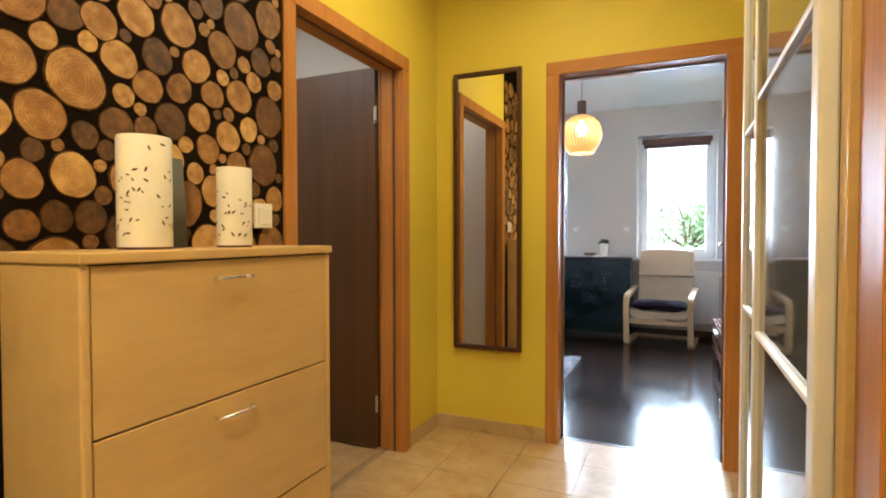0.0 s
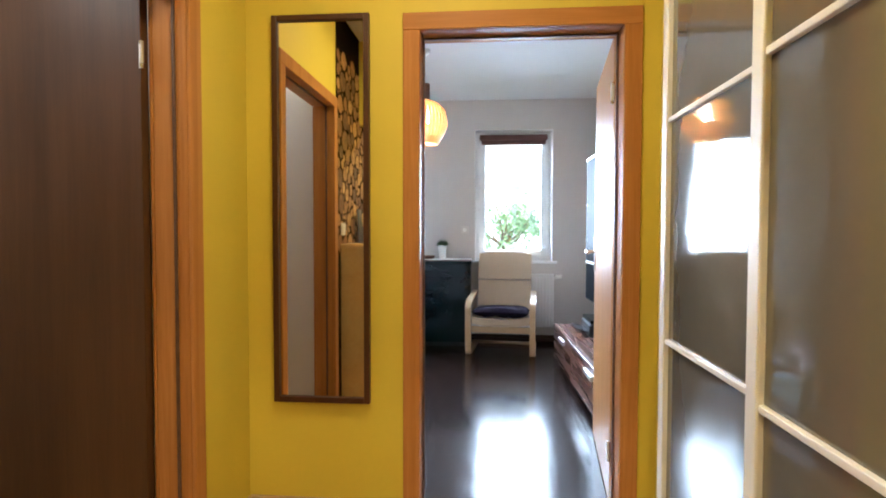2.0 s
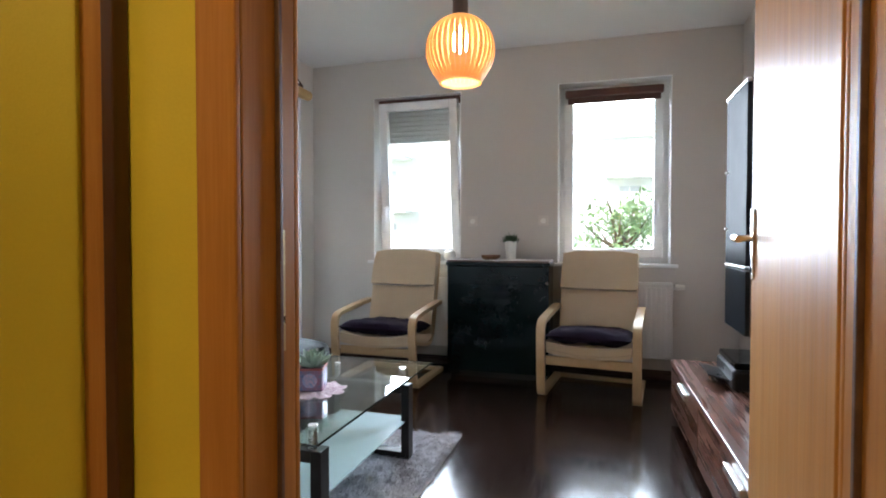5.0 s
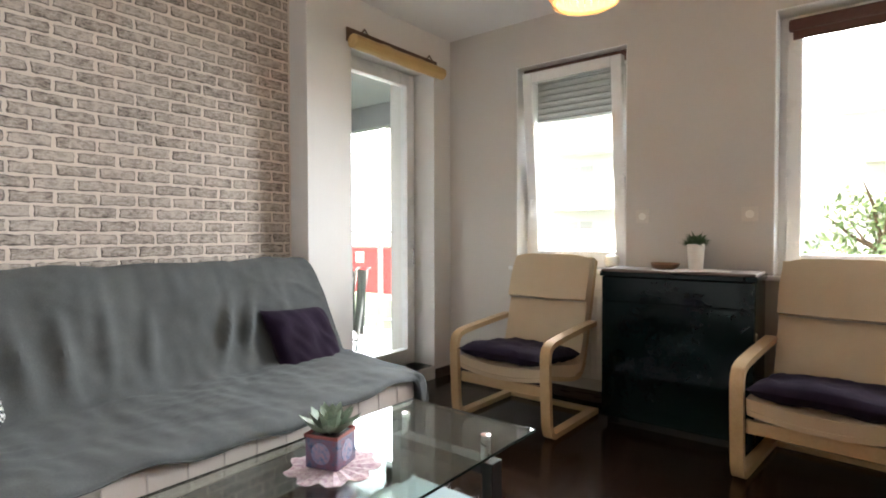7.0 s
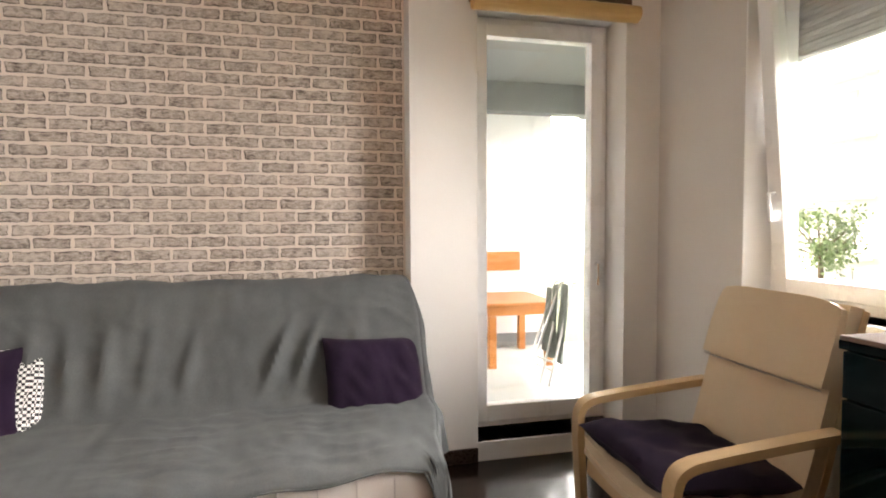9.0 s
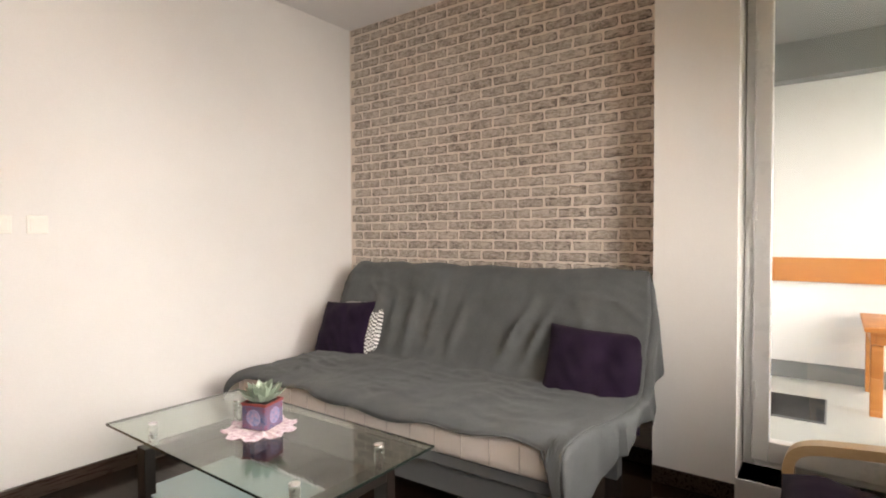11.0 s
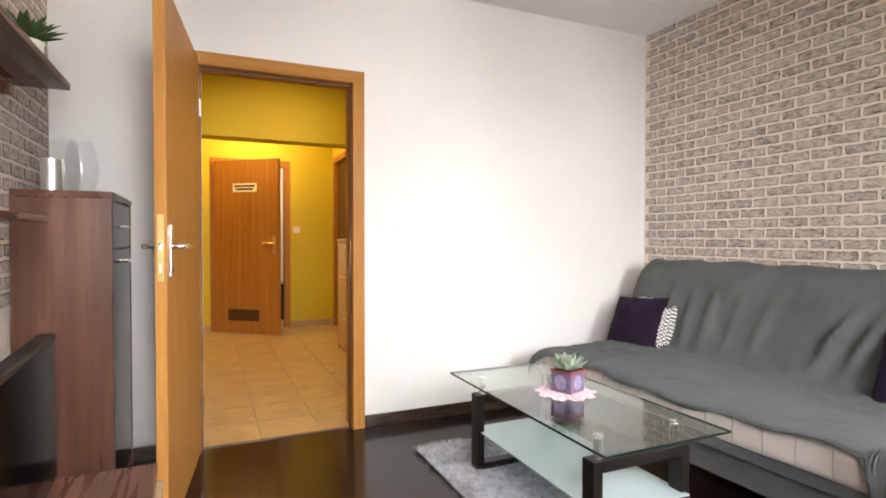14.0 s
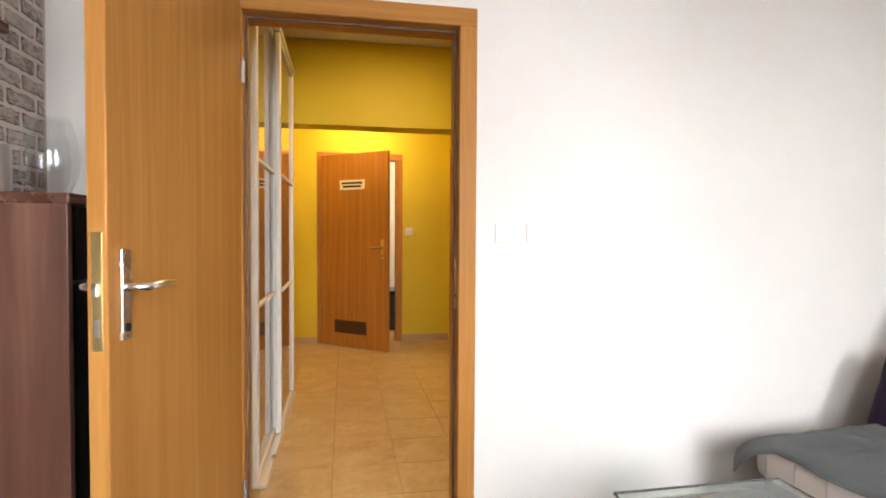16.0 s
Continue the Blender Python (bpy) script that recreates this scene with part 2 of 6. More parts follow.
LEAF_DARK = surf("dark_green_leaf", (0.028, 0.06, 0.02), (0.06, 0.12, 0.04), 0.5, 30, 90, 0.1, shift=5)
TREE_LEAF = surf("tree_leaf", (0.11, 0.19, 0.08), (0.20, 0.29, 0.13), 0.6, 3, 30, 0.0)
BARK = surf("tree_bark", (0.06, 0.045, 0.03), (0.12, 0.09, 0.06), 0.9, 6, 60, 0.6)
CONCRETE = surf("balcony_concrete", (0.20, 0.215, 0.225), (0.26, 0.275, 0.285), 0.85, 1.5, 60, 0.3)
BALCONY_TILE = surf("pale_balcony_tile", (0.55, 0.58, 0.56), (0.66, 0.68, 0.66), 0.4, 3, 60, 0.05, shift=8)
RENDER_WHITE = surf("white_render", (0.76, 0.77, 0.78), (0.84, 0.85, 0.86), 0.85, 1.0, 90, 0.4)
RED = surf("red_banner", (0.46, 0.03, 0.035), (0.54, 0.05, 0.05), 0.6, 4, 60, 0.1)
FAR_WALL = surf("pale_facade", (0.74, 0.74, 0.73), (0.80, 0.80, 0.79), 0.9, 0.3, 8, 0.2)
FAR_PANE = surf("far_window_pane", (0.46, 0.48, 0.50), (0.54, 0.56, 0.58), 0.1, 0.5, 4, 0.0)
GRASS = surf("lawn", (0.10, 0.13, 0.06), (0.16, 0.19, 0.10), 0.95, 0.4, 12, 0.6)
BAMBOO = wood("bamboo_cane", (0.46, 0.28, 0.10), (0.56, 0.36, 0.15), (0.63, 0.43, 0.20), (20, 1.2, 20), 0.4, 0.08)
BROWN_STRIP = wood("dark_brown_slat", (0.06, 0.03, 0.018), (0.10, 0.05, 0.03), (0.14, 0.08, 0.045), (20, 1.2, 20), 0.5, 0.1)
BLIND = fabric("brown_roller_blind", (0.10, 0.050, 0.042), (0.15, 0.078, 0.065), 300, 0.2)
SHUTTER = surf("grey_roller_shutter", (0.46, 0.47, 0.47), (0.52, 0.53, 0.53), 0.5, 4, 60, 0.05)
BOWL_WOOD = wood("brown_bowl_wood", (0.16, 0.075, 0.035), (0.22, 0.11, 0.055), (0.28, 0.15, 0.08), (9, 2, 9), 0.45, 0.1)
RUNNER = fabric("brown_table_mat", (0.13, 0.085, 0.068), (0.20, 0.14, 0.115), 260, 0.4)
DOILY = fabric("white_pink_crochet", (0.42, 0.22, 0.31), (0.84, 0.78, 0.79), 90, 0.6, 60)
MEDALLION = surf("painted_medallion", (0.08, 0.19, 0.36), (0.42, 0.26, 0.34), 0.35, 90, 160, 0.1)
SEAM = fabric("ticking_seam", (0.42, 0.37, 0.34), (0.48, 0.43, 0.40), 300, 0.3)
PAINTED_POT = surf("painted_pot", (0.05, 0.12, 0.22), (0.24, 0.06, 0.09), 0.35, 38, 160, 0.15)
RED_TRIM = surf("red_pot_rim", (0.20, 0.035, 0.03), (0.28, 0.06, 0.05), 0.4, 20, 100, 0.05)
GOLD = surf("gold_pot", (0.60, 0.44, 0.20), (0.72, 0.56, 0.30), 0.3, 10, 80, 0.02, metal=0.6)
SHADE_SLAT, sn, sl, sb = nodes("honey_lamp_slat")
sm = noise_tex(sn, sl, coords(sn, sl, (1, 1, 0.15)), 60, 4)
sr = ramp(sn, [(0.3, (0.66, 0.42, 0.20)), (0.7, (0.76, 0.52, 0.27))])
st, sx = sn.new("ShaderNodeBsdfTranslucent"), sn.new("ShaderNodeMixShader")
sl.new(sm.outputs[0], sr.inputs[0])
sl.new(sr.outputs[0], sb.inputs["Base Color"])
sl.new(sr.outputs[0], st.inputs[0])
sx.inputs[0].default_value = 0.42
sl.new(sb.outputs[0], sx.inputs[1])
sl.new(st.outputs[0], sx.inputs[2])
sl.new(sx.outputs[0], sn["Material Output"].inputs[0])
DARK_NECK = wood("lamp_neck_wood", (0.075, 0.04, 0.022), (0.11, 0.06, 0.035), (0.15, 0.085, 0.05), (20, 20, 1.5), 0.45, 0.1)
BULB = glow("lamp_bulb", (1.0, 0.75, 0.42), 26)
CLEAR = glass("clear_glass")
PANE = glass("window_pane", (0.97, 0.985, 0.98))
TABLE_GLASS = glass("green_tinted_glass", (0.84, 0.90, 0.87))
GLASS_EDGE = surf("dark_glass_edge", (0.006, 0.014, 0.012), (0.012, 0.024, 0.020), 0.15, 5, 60, 0.0)
for glossy, ior in ((BLACK_GLOSS, 1.2), (BLACK_PLASTIC, 1.35), (PLANK, 1.36), (WENGE, 1.35), (OAK, 1.24), (OAK_ACROSS, 1.24), (GREEN_GLOSS, 1.27)):
    glossy.node_tree.nodes["Principled BSDF"].inputs["IOR"].default_value = ior
SCREEN = surf("black_screen", (0.004, 0.004, 0.005), (0.006, 0.006, 0.007), 0.12, 2, 30, 0.0, spread=0.02)


def brick_paper(name, tones):
    """Printed grey stone: mottled, darker and smeared towards the edges, each one of its own tone."""
    m, n, l, b = nodes(name)
    mp = coords(n, l, (1, 1, 1), 40.0)
    a, f = noise_tex(n, l, mp, 30, 6, 0.72, 0.5), noise_tex(n, l, mp, 130, 3)
    st = coords(n, l, (1, 26, 88), 17.0)
    s = noise_tex(n, l, st, 1.0, 4, 0.72, 0.8)
    oi = n.new("ShaderNodeObjectInfo")
    mx, m2 = n.new("ShaderNodeMix"), n.new("ShaderNodeMix")
    mx.inputs[0].default_value, m2.inputs[0].default_value = 0.5, 0.055
    l.new(a.outputs[0], mx.inputs[2])
    l.new(s.outputs[0], mx.inputs[3])
    l.new(mx.outputs[0], m2.inputs[2])
    gi, ad, fr = n.new("ShaderNodeNewGeometry"), n.new("ShaderNodeMath"), n.new("ShaderNodeMath")
    fr.operation = 'FRACT'
    l.new(oi.outputs["Random"], ad.inputs[0])
    l.new(gi.outputs["Random Per Island"], ad.inputs[1])
    l.new(ad.outputs[0], fr.inputs[0])
    l.new(fr.outputs[0], m2.inputs[3])
    r = ramp(n, [(0.38, tones[0]), (0.47, tones[1]), (0.57, tones[2])])
    l.new(m2.outputs[0], r.inputs[0])
    l.new(r.outputs[0], b.inputs["Base Color"])
    b.inputs["Roughness"].default_value = 0.62
    bump(n, l, b, f.outputs[0], 0.35, 0.0015)
    return m


BRICK_PAPER = brick_paper("grey_brick_print", [(0.14, 0.110, 0.092), (0.385, 0.322, 0.280), (0.57, 0.495, 0.44)])
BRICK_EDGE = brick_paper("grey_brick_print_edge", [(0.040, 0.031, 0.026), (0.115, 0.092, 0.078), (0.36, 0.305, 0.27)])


def log_face():
    m, n, l, b = nodes("sawn_log_end")
    tc, oi = n.new("ShaderNodeTexCoord"), n.new("ShaderNodeObjectInfo")
    mp = n.new("ShaderNodeMapping")
    l.new(tc.outputs["Object"], mp.inputs["Vector"])
    wv = n.new("ShaderNodeTexWave")
    wv.wave_type, wv.rings_direction = 'RINGS', 'X'
    wv.inputs["Scale"].default_value, wv.inputs["Distortion"].default_value = 2.6, 9.0
    wv.inputs["Detail"].default_value, wv.inputs["Detail Scale"].default_value = 3.0, 1.4
    l.new(mp.outputs[0], wv.inputs["Vector"])
    g = n.new("ShaderNodeTexNoise")
    g.noise_dimensions = '4D'
    g.inputs["Scale"].default_value, g.inputs["Detail"].default_value = 1.6, 9
    mu = n.new("ShaderNodeMath")
    mu.operation = 'MULTIPLY'
    mu.inputs[1].default_value = 57.0
    l.new(oi.outputs["Random"], mu.inputs[0])
    l.new(mu.outputs[0], g.inputs["W"])
    l.new(tc.outputs["Object"], g.inputs["Vector"])
    mx, m2 = n.new("ShaderNodeMix"), n.new("ShaderNodeMix")
    mx.inputs[0].default_value, m2.inputs[0].default_value = 0.90, 0.42
    l.new(wv.outputs[0], mx.inputs[2])
    l.new(g.outputs[0], mx.inputs[3])
    l.new(mx.outputs[0], m2.inputs[2])
    l.new(oi.outputs["Random"], m2.inputs[3])
    r = ramp(n, [(0.24, (0.040, 0.017, 0.005)), (0.40, (0.13, 0.055, 0.014)), (0.58, (0.30, 0.145, 0.036)), (0.78, (0.58, 0.36, 0.125))])
    l.new(m2.outputs[0], r.inputs[0])
    l.new(r.outputs[0], b.inputs["Base Color"])
    b.inputs["Roughness"].default_value = 0.6
    bump(n, l, b, mx.outputs[0], 0.25, 0.02)
    return m


LOG_FACE = log_face()
LOG_BARK = surf("log_bark", (0.018, 0.009, 0.005), (0.085, 0.042, 0.018), 0.8, 3, 30, 0.4, shift=9)
LOG_GAP = surf("black_wallpaper_ground", (0.005, 0.0035, 0.003), (0.011, 0.007, 0.005), 0.92, 6, 100, 0.1)
for dull in (LOG_GAP, LOG_BARK):
    dull.node_tree.nodes["Principled BSDF"].inputs["Specular IOR Level"].default_value = 0.05


def houndstooth():
    m, n, l, b = nodes("houndstooth_fabric")
    mp = coords(n, l)
    ck = n.new("ShaderNodeTexChecker")
    ck.inputs["Scale"].default_value = 85
    ck.inputs[1].default_value, ck.inputs[2].default_value = (0.75, 0.74, 0.72, 1), (0.02, 0.02, 0.025, 1)
    l.new(mp.outputs[0], ck.inputs[0])
    l.new(ck.outputs[0], b.inputs["Base Color"])
    b.inputs["Roughness"].default_value = 0.9
    return m


HOUND = houndstooth()


# ---- building helpers ----
ORIGIN = {}


def thing(name, at, label, category, group="", kind=""):
    """An Empty at the thing's base; its parts are built in world coordinates."""
    ob = new(name)
    ob.empty_display_size = 0.05
    ob.location = at
    ORIGIN[ob] = Vector(at)
    return tagged(ob, label, category, group, kind)


def mesh_of(name, bm, material, smooth=False):
    bmesh.ops.recalc_face_normals(bm, faces=bm.faces)
    me = bpy.data.meshes.new(name)
    bm.to_mesh(me)
    bm.free()
    for m in (material if isinstance(material, (list, tuple)) else [material]):
        me.materials.append(m)
    if smooth:
        for p in me.polygons:
            p.use_smooth = True
        me.set_sharp_from_angle(angle=radians(38))
    return me


def part(name, bm, material, parent, label="", smooth=False):
    """Links a bmesh in world coordinates as one mesh under a thing or a part."""
    root = parent
    while root not in ORIGIN:
        root = root.parent
    base = ORIGIN[root]
    bmesh.ops.translate(bm, vec=-base, verts=bm.verts)
    ob = new(name, mesh_of(name, bm, material, smooth))
    ob.parent = parent
    if label:
        ob["label"] = label
    return ob


def solid(name, bm, material, label="", category="", kind="structure", smooth=False, group=""):
    """One mesh at top level, its origin at the world's."""
    ob = new(name, mesh_of(name, bm, material, smooth))
    ORIGIN[ob] = Vector((0, 0, 0))
    return tagged(ob, label, category, group, kind)


def box(x0, x1, y0, y1, z0, z1, bevel=0.0, seg=2, bm=None):
    own = bmesh.new()
    v = bmesh.ops.create_cube(own, size=1.0)["verts"]
    bmesh.ops.scale(own, vec=(x1 - x0, y1 - y0, z1 - z0), verts=v)
    bmesh.ops.translate(own, vec=((x0 + x1) / 2, (y0 + y1) / 2, (z0 + z1) / 2), verts=v)
    if bevel:
        bmesh.ops.bevel(own, geom=own.edges[:], offset=bevel, segments=seg, profile=0.5, affect='EDGES')
    if bm is None:
        return own
    join(bm, own)
    return bm


def join(bm, other):
    """Adds another bmesh to bm."""
    me = bpy.data.meshes.new("joined")
    other.to_mesh(me)
    other.free()
    bm.from_mesh(me)
    bpy.data.meshes.remove(me)


def moved(bm, m):
    bmesh.ops.transform(bm, matrix=m, verts=bm.verts)
    return bm


def tube(path, r, n=10, bm=None, caps=True):
    """A round bar along points; r may be a list."""
    bm = bm or bmesh.new()
    pts = [Vector(p) for p in path]
    rad = r if isinstance(r, (list, tuple)) else [r] * len(pts)
    rings = []
    for i, p in enumerate(pts):
        d = (pts[min(i + 1, len(pts) - 1)] - pts[max(i - 1, 0)]).normalized()
        a = d.orthogonal().normalized() if i == 0 else (a - d * a.dot(d)).normalized()
        c = d.cross(a)
        rings.append([bm.verts.new(p + rad[i] * (math.cos(k * math.tau / n) * a + math.sin(k * math.tau / n) * c)) for k in range(n)])
    for u, v in zip(rings, rings[1:]):
        for k in range(n):
            bm.faces.new((u[k], u[(k + 1) % n], v[(k + 1) % n], v[k]))
    if caps:
        bm.faces.new(rings[0][::-1])
        bm.faces.new(rings[-1])
    return bm


def lathe(profile, at=(0, 0, 0), n=28, bm=None, closed=True):
    """Turns (radius, height) points round the upright axis."""
    bm = bm or bmesh.new()
    rings = []
    for r, z in profile:
        rings.append([bm.verts.new((at[0] + r * math.cos(k * math.tau / n), at[1] + r * math.sin(k * math.tau / n), at[2] + z)) for k in range(n)])
    for u, v in zip(rings, rings[1:]):
        for k in range(n):
            bm.faces.new((u[k], u[(k + 1) % n], v[(k + 1) % n], v[k]))
    if closed:
        bm.faces.new(rings[0][::-1])
        bm.faces.new(rings[-1])
    return bm


def smooth_path(pts, steps=6):
    """A rounded line through the points (Catmull-Rom)."""
    p = [Vector(q) for q in pts]
    p = [2 * p[0] - p[1]] + p + [2 * p[-1] - p[-2]]
    out = []
    for i in range(1, len(p) - 2):
        for k in range(steps):
            t = k / steps
            out.append(0.5 * ((2 * p[i]) + (p[i + 1] - p[i - 1]) * t + (2 * p[i - 1] - 5 * p[i] + 4 * p[i + 1] - p[i + 2]) * t * t
                              + (3 * p[i] - p[i - 1] - 3 * p[i + 1] + p[i + 2]) * t ** 3))
    return out + [p[-2]]


def ribbon(pts, thick, x0, x1, bm=None, steps=6, bevel=0.0):
    """A bent board: a line in the y-z plane given thickness, and width along x."""
    own = bmesh.new()
    line = smooth_path([(0, a, b) for a, b in pts], steps)
    up, down = [], []
    for i, p in enumerate(line):
        d = (line[min(i + 1, len(line) - 1)] - line[max(i - 1, 0)]).normalized()
        nrm = Vector((0, -d.z, d.y))
        up.append(p + nrm * thick / 2)
        down.append(p - nrm * thick / 2)
    ring = up + down[::-1]
    a = [own.verts.new((x0, p.y, p.z)) for p in ring]
    b = [own.verts.new((x1, p.y, p.z)) for p in ring]
    k, h = len(ring), len(up)
    for i in range(k):
        own.faces.new((a[i], a[(i + 1) % k], b[(i + 1) % k], b[i]))
    for i in range(h - 1):
        own.faces.new((a[i + 1], a[i], a[k - 1 - i], a[k - 2 - i]))
        own.faces.new((b[i], b[i + 1], b[k - 2 - i], b[k - 1 - i]))
    if bevel:
        es = [e for e in own.edges if e.is_manifold and e.calc_face_angle(0) > 1.0]
        bmesh.ops.bevel(own, geom=es, offset=bevel, segments=2, profile=0.5, affect='EDGES')
    if bm is None:
        return own
    join(bm, own)
    return bm


def wall(axis, a0, a1, u0, u1, z0, z1, holes=()):
    """A wall with thickness a0..a1 along its axis, u0..u1 along its length, with openings (ua, ub, za, zb) right through it."""
    us = sorted({u0, u1, *[h[0] for h in holes], *[h[1] for h in holes]})
    zs = sorted({z0, z1, *[h[2] for h in holes], *[h[3] for h in holes]})
    us, zs = [u for u in us if u0 <= u <= u1], [z for z in zs if z0 <= z <= z1]

    def full(i, j):
        if not (0 <= i < len(us) - 1 and 0 <= j < len(zs) - 1):
            return False
        cu, cz = (us[i] + us[i + 1]) / 2, (zs[j] + zs[j + 1]) / 2
        return not any(h[0] < cu < h[1] and h[2] < cz < h[3] for h in holes)

    bm, made = bmesh.new(), {}

    def vert(a, u, z):
        key = (round(a, 5), round(u, 5), round(z, 5))
        if key not in made:
            made[key] = bm.verts.new((a, u, z) if axis == "x" else (u, a, z))
        return made[key]

    for i in range(len(us) - 1):
        for j in range(len(zs) - 1):
            if not full(i, j):
                continue
            ua, ub, za, zb = us[i], us[i + 1], zs[j], zs[j + 1]
            for a in (a0, a1):
                bm.faces.new([vert(a, ua, za), vert(a, ub, za), vert(a, ub, zb), vert(a, ua, zb)])
            for ok, p, q in ((full(i - 1, j), (ua, za), (ua, zb)), (full(i + 1, j), (ub, za), (ub, zb)),
                             (full(i, j - 1), (ua, za), (ub, za)), (full(i, j + 1), (ua, zb), (ub, zb))):
                if not ok:
                    bm.faces.new([vert(a0, *p), vert(a0, *q), vert(a1, *q), vert(a1, *p)])
    return bm


def piece(name, me, parent, m):
    """An alike piece: an object of its own on shared mesh data."""
    ob = new(name, me)
    ob.parent = parent
    ob.matrix_basis = m
    return ob


# ---- the rooms ----
H_CEIL, L_CEIL = 2.68, 2.62
WEST, BRICK_X, EAST, NORTH = -1.12, -2.612, 1.06, 3.682

solid("ground", box(-400, 400, -400, 400, -3.6, -3.4), GRASS, "mown green lawn far below the flat", "ground")
hall_floor = solid("floor_hall", box(-1.24, EAST, -3.86, 0.10, -0.12, -0.006), GROUT, "sandy grout bed under beige floor tiles", "floor")
living_floor = solid("floor_living", box(-2.9, EAST, 0.10, NORTH + 0.02, -0.12, -0.006), BLACK_PLASTIC, "dark joints under the brown laminate floor", "floor")
solid("floor_bathroom", box(-2.7, -1.24, -1.8, -0.001, -0.12, 0.0), TILE, "beige tiled floor of the side room", "floor")
solid("floor_end_room", box(-1.3, 1.2, -5.4, -3.86, -0.12, 0.0), TILE, "beige tiled floor behind the far door", "floor")

solid("ceiling_hall", box(-1.24, 1.18, -3.86, 0.0, H_CEIL, H_CEIL + 0.12), CEILING, "flat white hall ceiling", "ceiling")
solid("ceiling_living", box(-2.9, 1.18, 0.14, NORTH, L_CEIL, L_CEIL + 0.12), CEILING, "flat white living room ceiling", "ceiling")
solid("ceiling_bathroom", box(-2.82, -1.24, -1.92, 0.0, 2.55, 2.67), CEILING, "white ceiling of the side room", "ceiling")
solid("ceiling_end_room", box(-1.42, 1.32, -5.5, -3.86, 2.6, 2.72), CEILING, "white ceiling behind the far door", "ceiling")

door_hole = (-0.425, 0.45, -0.2, 2.045)
solid("wall_door_hall_side", wall("y", 0.0, 0.07, -1.24, 1.18, -0.12, 2.80, [door_hole]), YELLOW, "sunny yellow painted wall with a door opening", "wall")
solid("wall_door_living_side", wall("y", 0.07, 0.14, -2.9, 1.18, -0.12, 2.80, [door_hole]), WHITE_WALL, "white painted wall with a door opening", "wall")
solid("wall_west_hall", wall("x", WEST - 0.12, WEST, -3.86, 0.0, -0.12, 2.80, [(-1.30, -0.43, -0.2, 2.045), (-3.60, -2.80, -0.2, 2.10)]), YELLOW,
      "yellow painted hall wall with a side door", "wall")
solid("wall_east_hall", wall("x", 0.62, 0.74, -3.86, -1.99, -0.12, 2.80), YELLOW, "yellow painted hall wall beside the wardrobe", "wall")
solid("wall_east_hall_end", wall("x", 0.56, 0.68, -0.40, 0.0, -0.12, 2.80), YELLOW, "narrow yellow wall beside the wardrobe", "wall")
solid("wall_east_hall_back", wall("x", 1.06, 1.18, -2.0, 0.0, -0.12, 2.80), WHITE_WALL, "white wall behind the wardrobe", "wall")
solid("wall_south_hall", wall("y", -3.86, -3.74, -1.12, 0.62, -0.12, 2.80, [(-0.55, 0.30, -0.2, 2.045)]), YELLOW, "yellow end wall of the hall with a door", "wall")
solid("beam_hall", box(-1.12, 1.06, -2.21, -2.0, 2.03, H_CEIL - 0.003, 0.004), YELLOW, "yellow painted ceiling beam across the hall", "beam")

west_wall = solid("wall_west_living", wall("x", -2.9, BRICK_X, 0.14, 2.30, -0.12, 2.80), MORTAR, "pale mortar ground of the brick wallpaper", "wall")
solid("wall_west_pier", wall("x", -2.9, -2.445, 2.30, NORTH, -0.12, 2.80, [(2.645, 3.475, 0.10, 2.345)]), WHITE_WALL,
      "white painted pier round the balcony door", "wall")
solid("wall_north_living", wall("y", NORTH, NORTH + 0.30, -2.9, 1.18, -0.12, 2.80, [(-1.842, -1.045, 0.88, 2.30), (-0.25, 0.59, 0.88, 2.30)]), GREY_WALL,
      "greige painted window wall with two windows", "wall")
solid("wall_east_living", wall("x", EAST, EAST + 0.12, 0.14, NORTH, -0.12, 2.80), GREY_WALL, "greige painted side wall", "wall")
east_paper = solid("wall_east_paper", box(EAST - 0.004, EAST, 0.142, 1.95, 0.0, L_CEIL - 0.002), MORTAR, "pale mortar ground of grey brick wallpaper", "wall")
solid("wall_bathroom_south", wall("y", -1.50, -1.375, -2.82, -1.24, -0.12, 2.67), WHITE_WALL, "white wall of the side room", "wall")
solid("wall_bathroom_west", wall("x", -2.82, -2.70, -1.80, 0.0, -0.12, 2.67), WHITE_WALL, "white wall of the side room", "wall")
solid("wall_bathroom_north", wall("y", 0.0, 0.068, -2.9, -1.242, -0.12, 2.80), WHITE_WALL, "white wall of the side room", "wall")
solid("wall_end_room_south", wall("y", -5.5, -5.4, -1.42, 1.32, -0.12, 2.72), WHITE_WALL, "white wall seen past the far door", "wall")
solid("wall_end_room_west", wall("x", -1.42, -1.30, -5.4, -3.862, -0.12, 2.72), WHITE_WALL, "white wall seen past the far door", "wall")
solid("wall_end_room_east", wall("x", 1.20, 1.32, -5.4, -3.862, -0.12, 2.72), WHITE_WALL, "white wall seen past the far door", "wall")
lamp("end_room_lamp", 'POINT', 12, (1.0, 0.8, 0.55), pose(-0.2, -4.5, 2.2), 0.08)


def skirting(name, x0, x1, y0, y1, h, material, label):
    solid(name, box(x0, x1, y0, y1, 0.0, h, 0.003), material, label, "skirting")


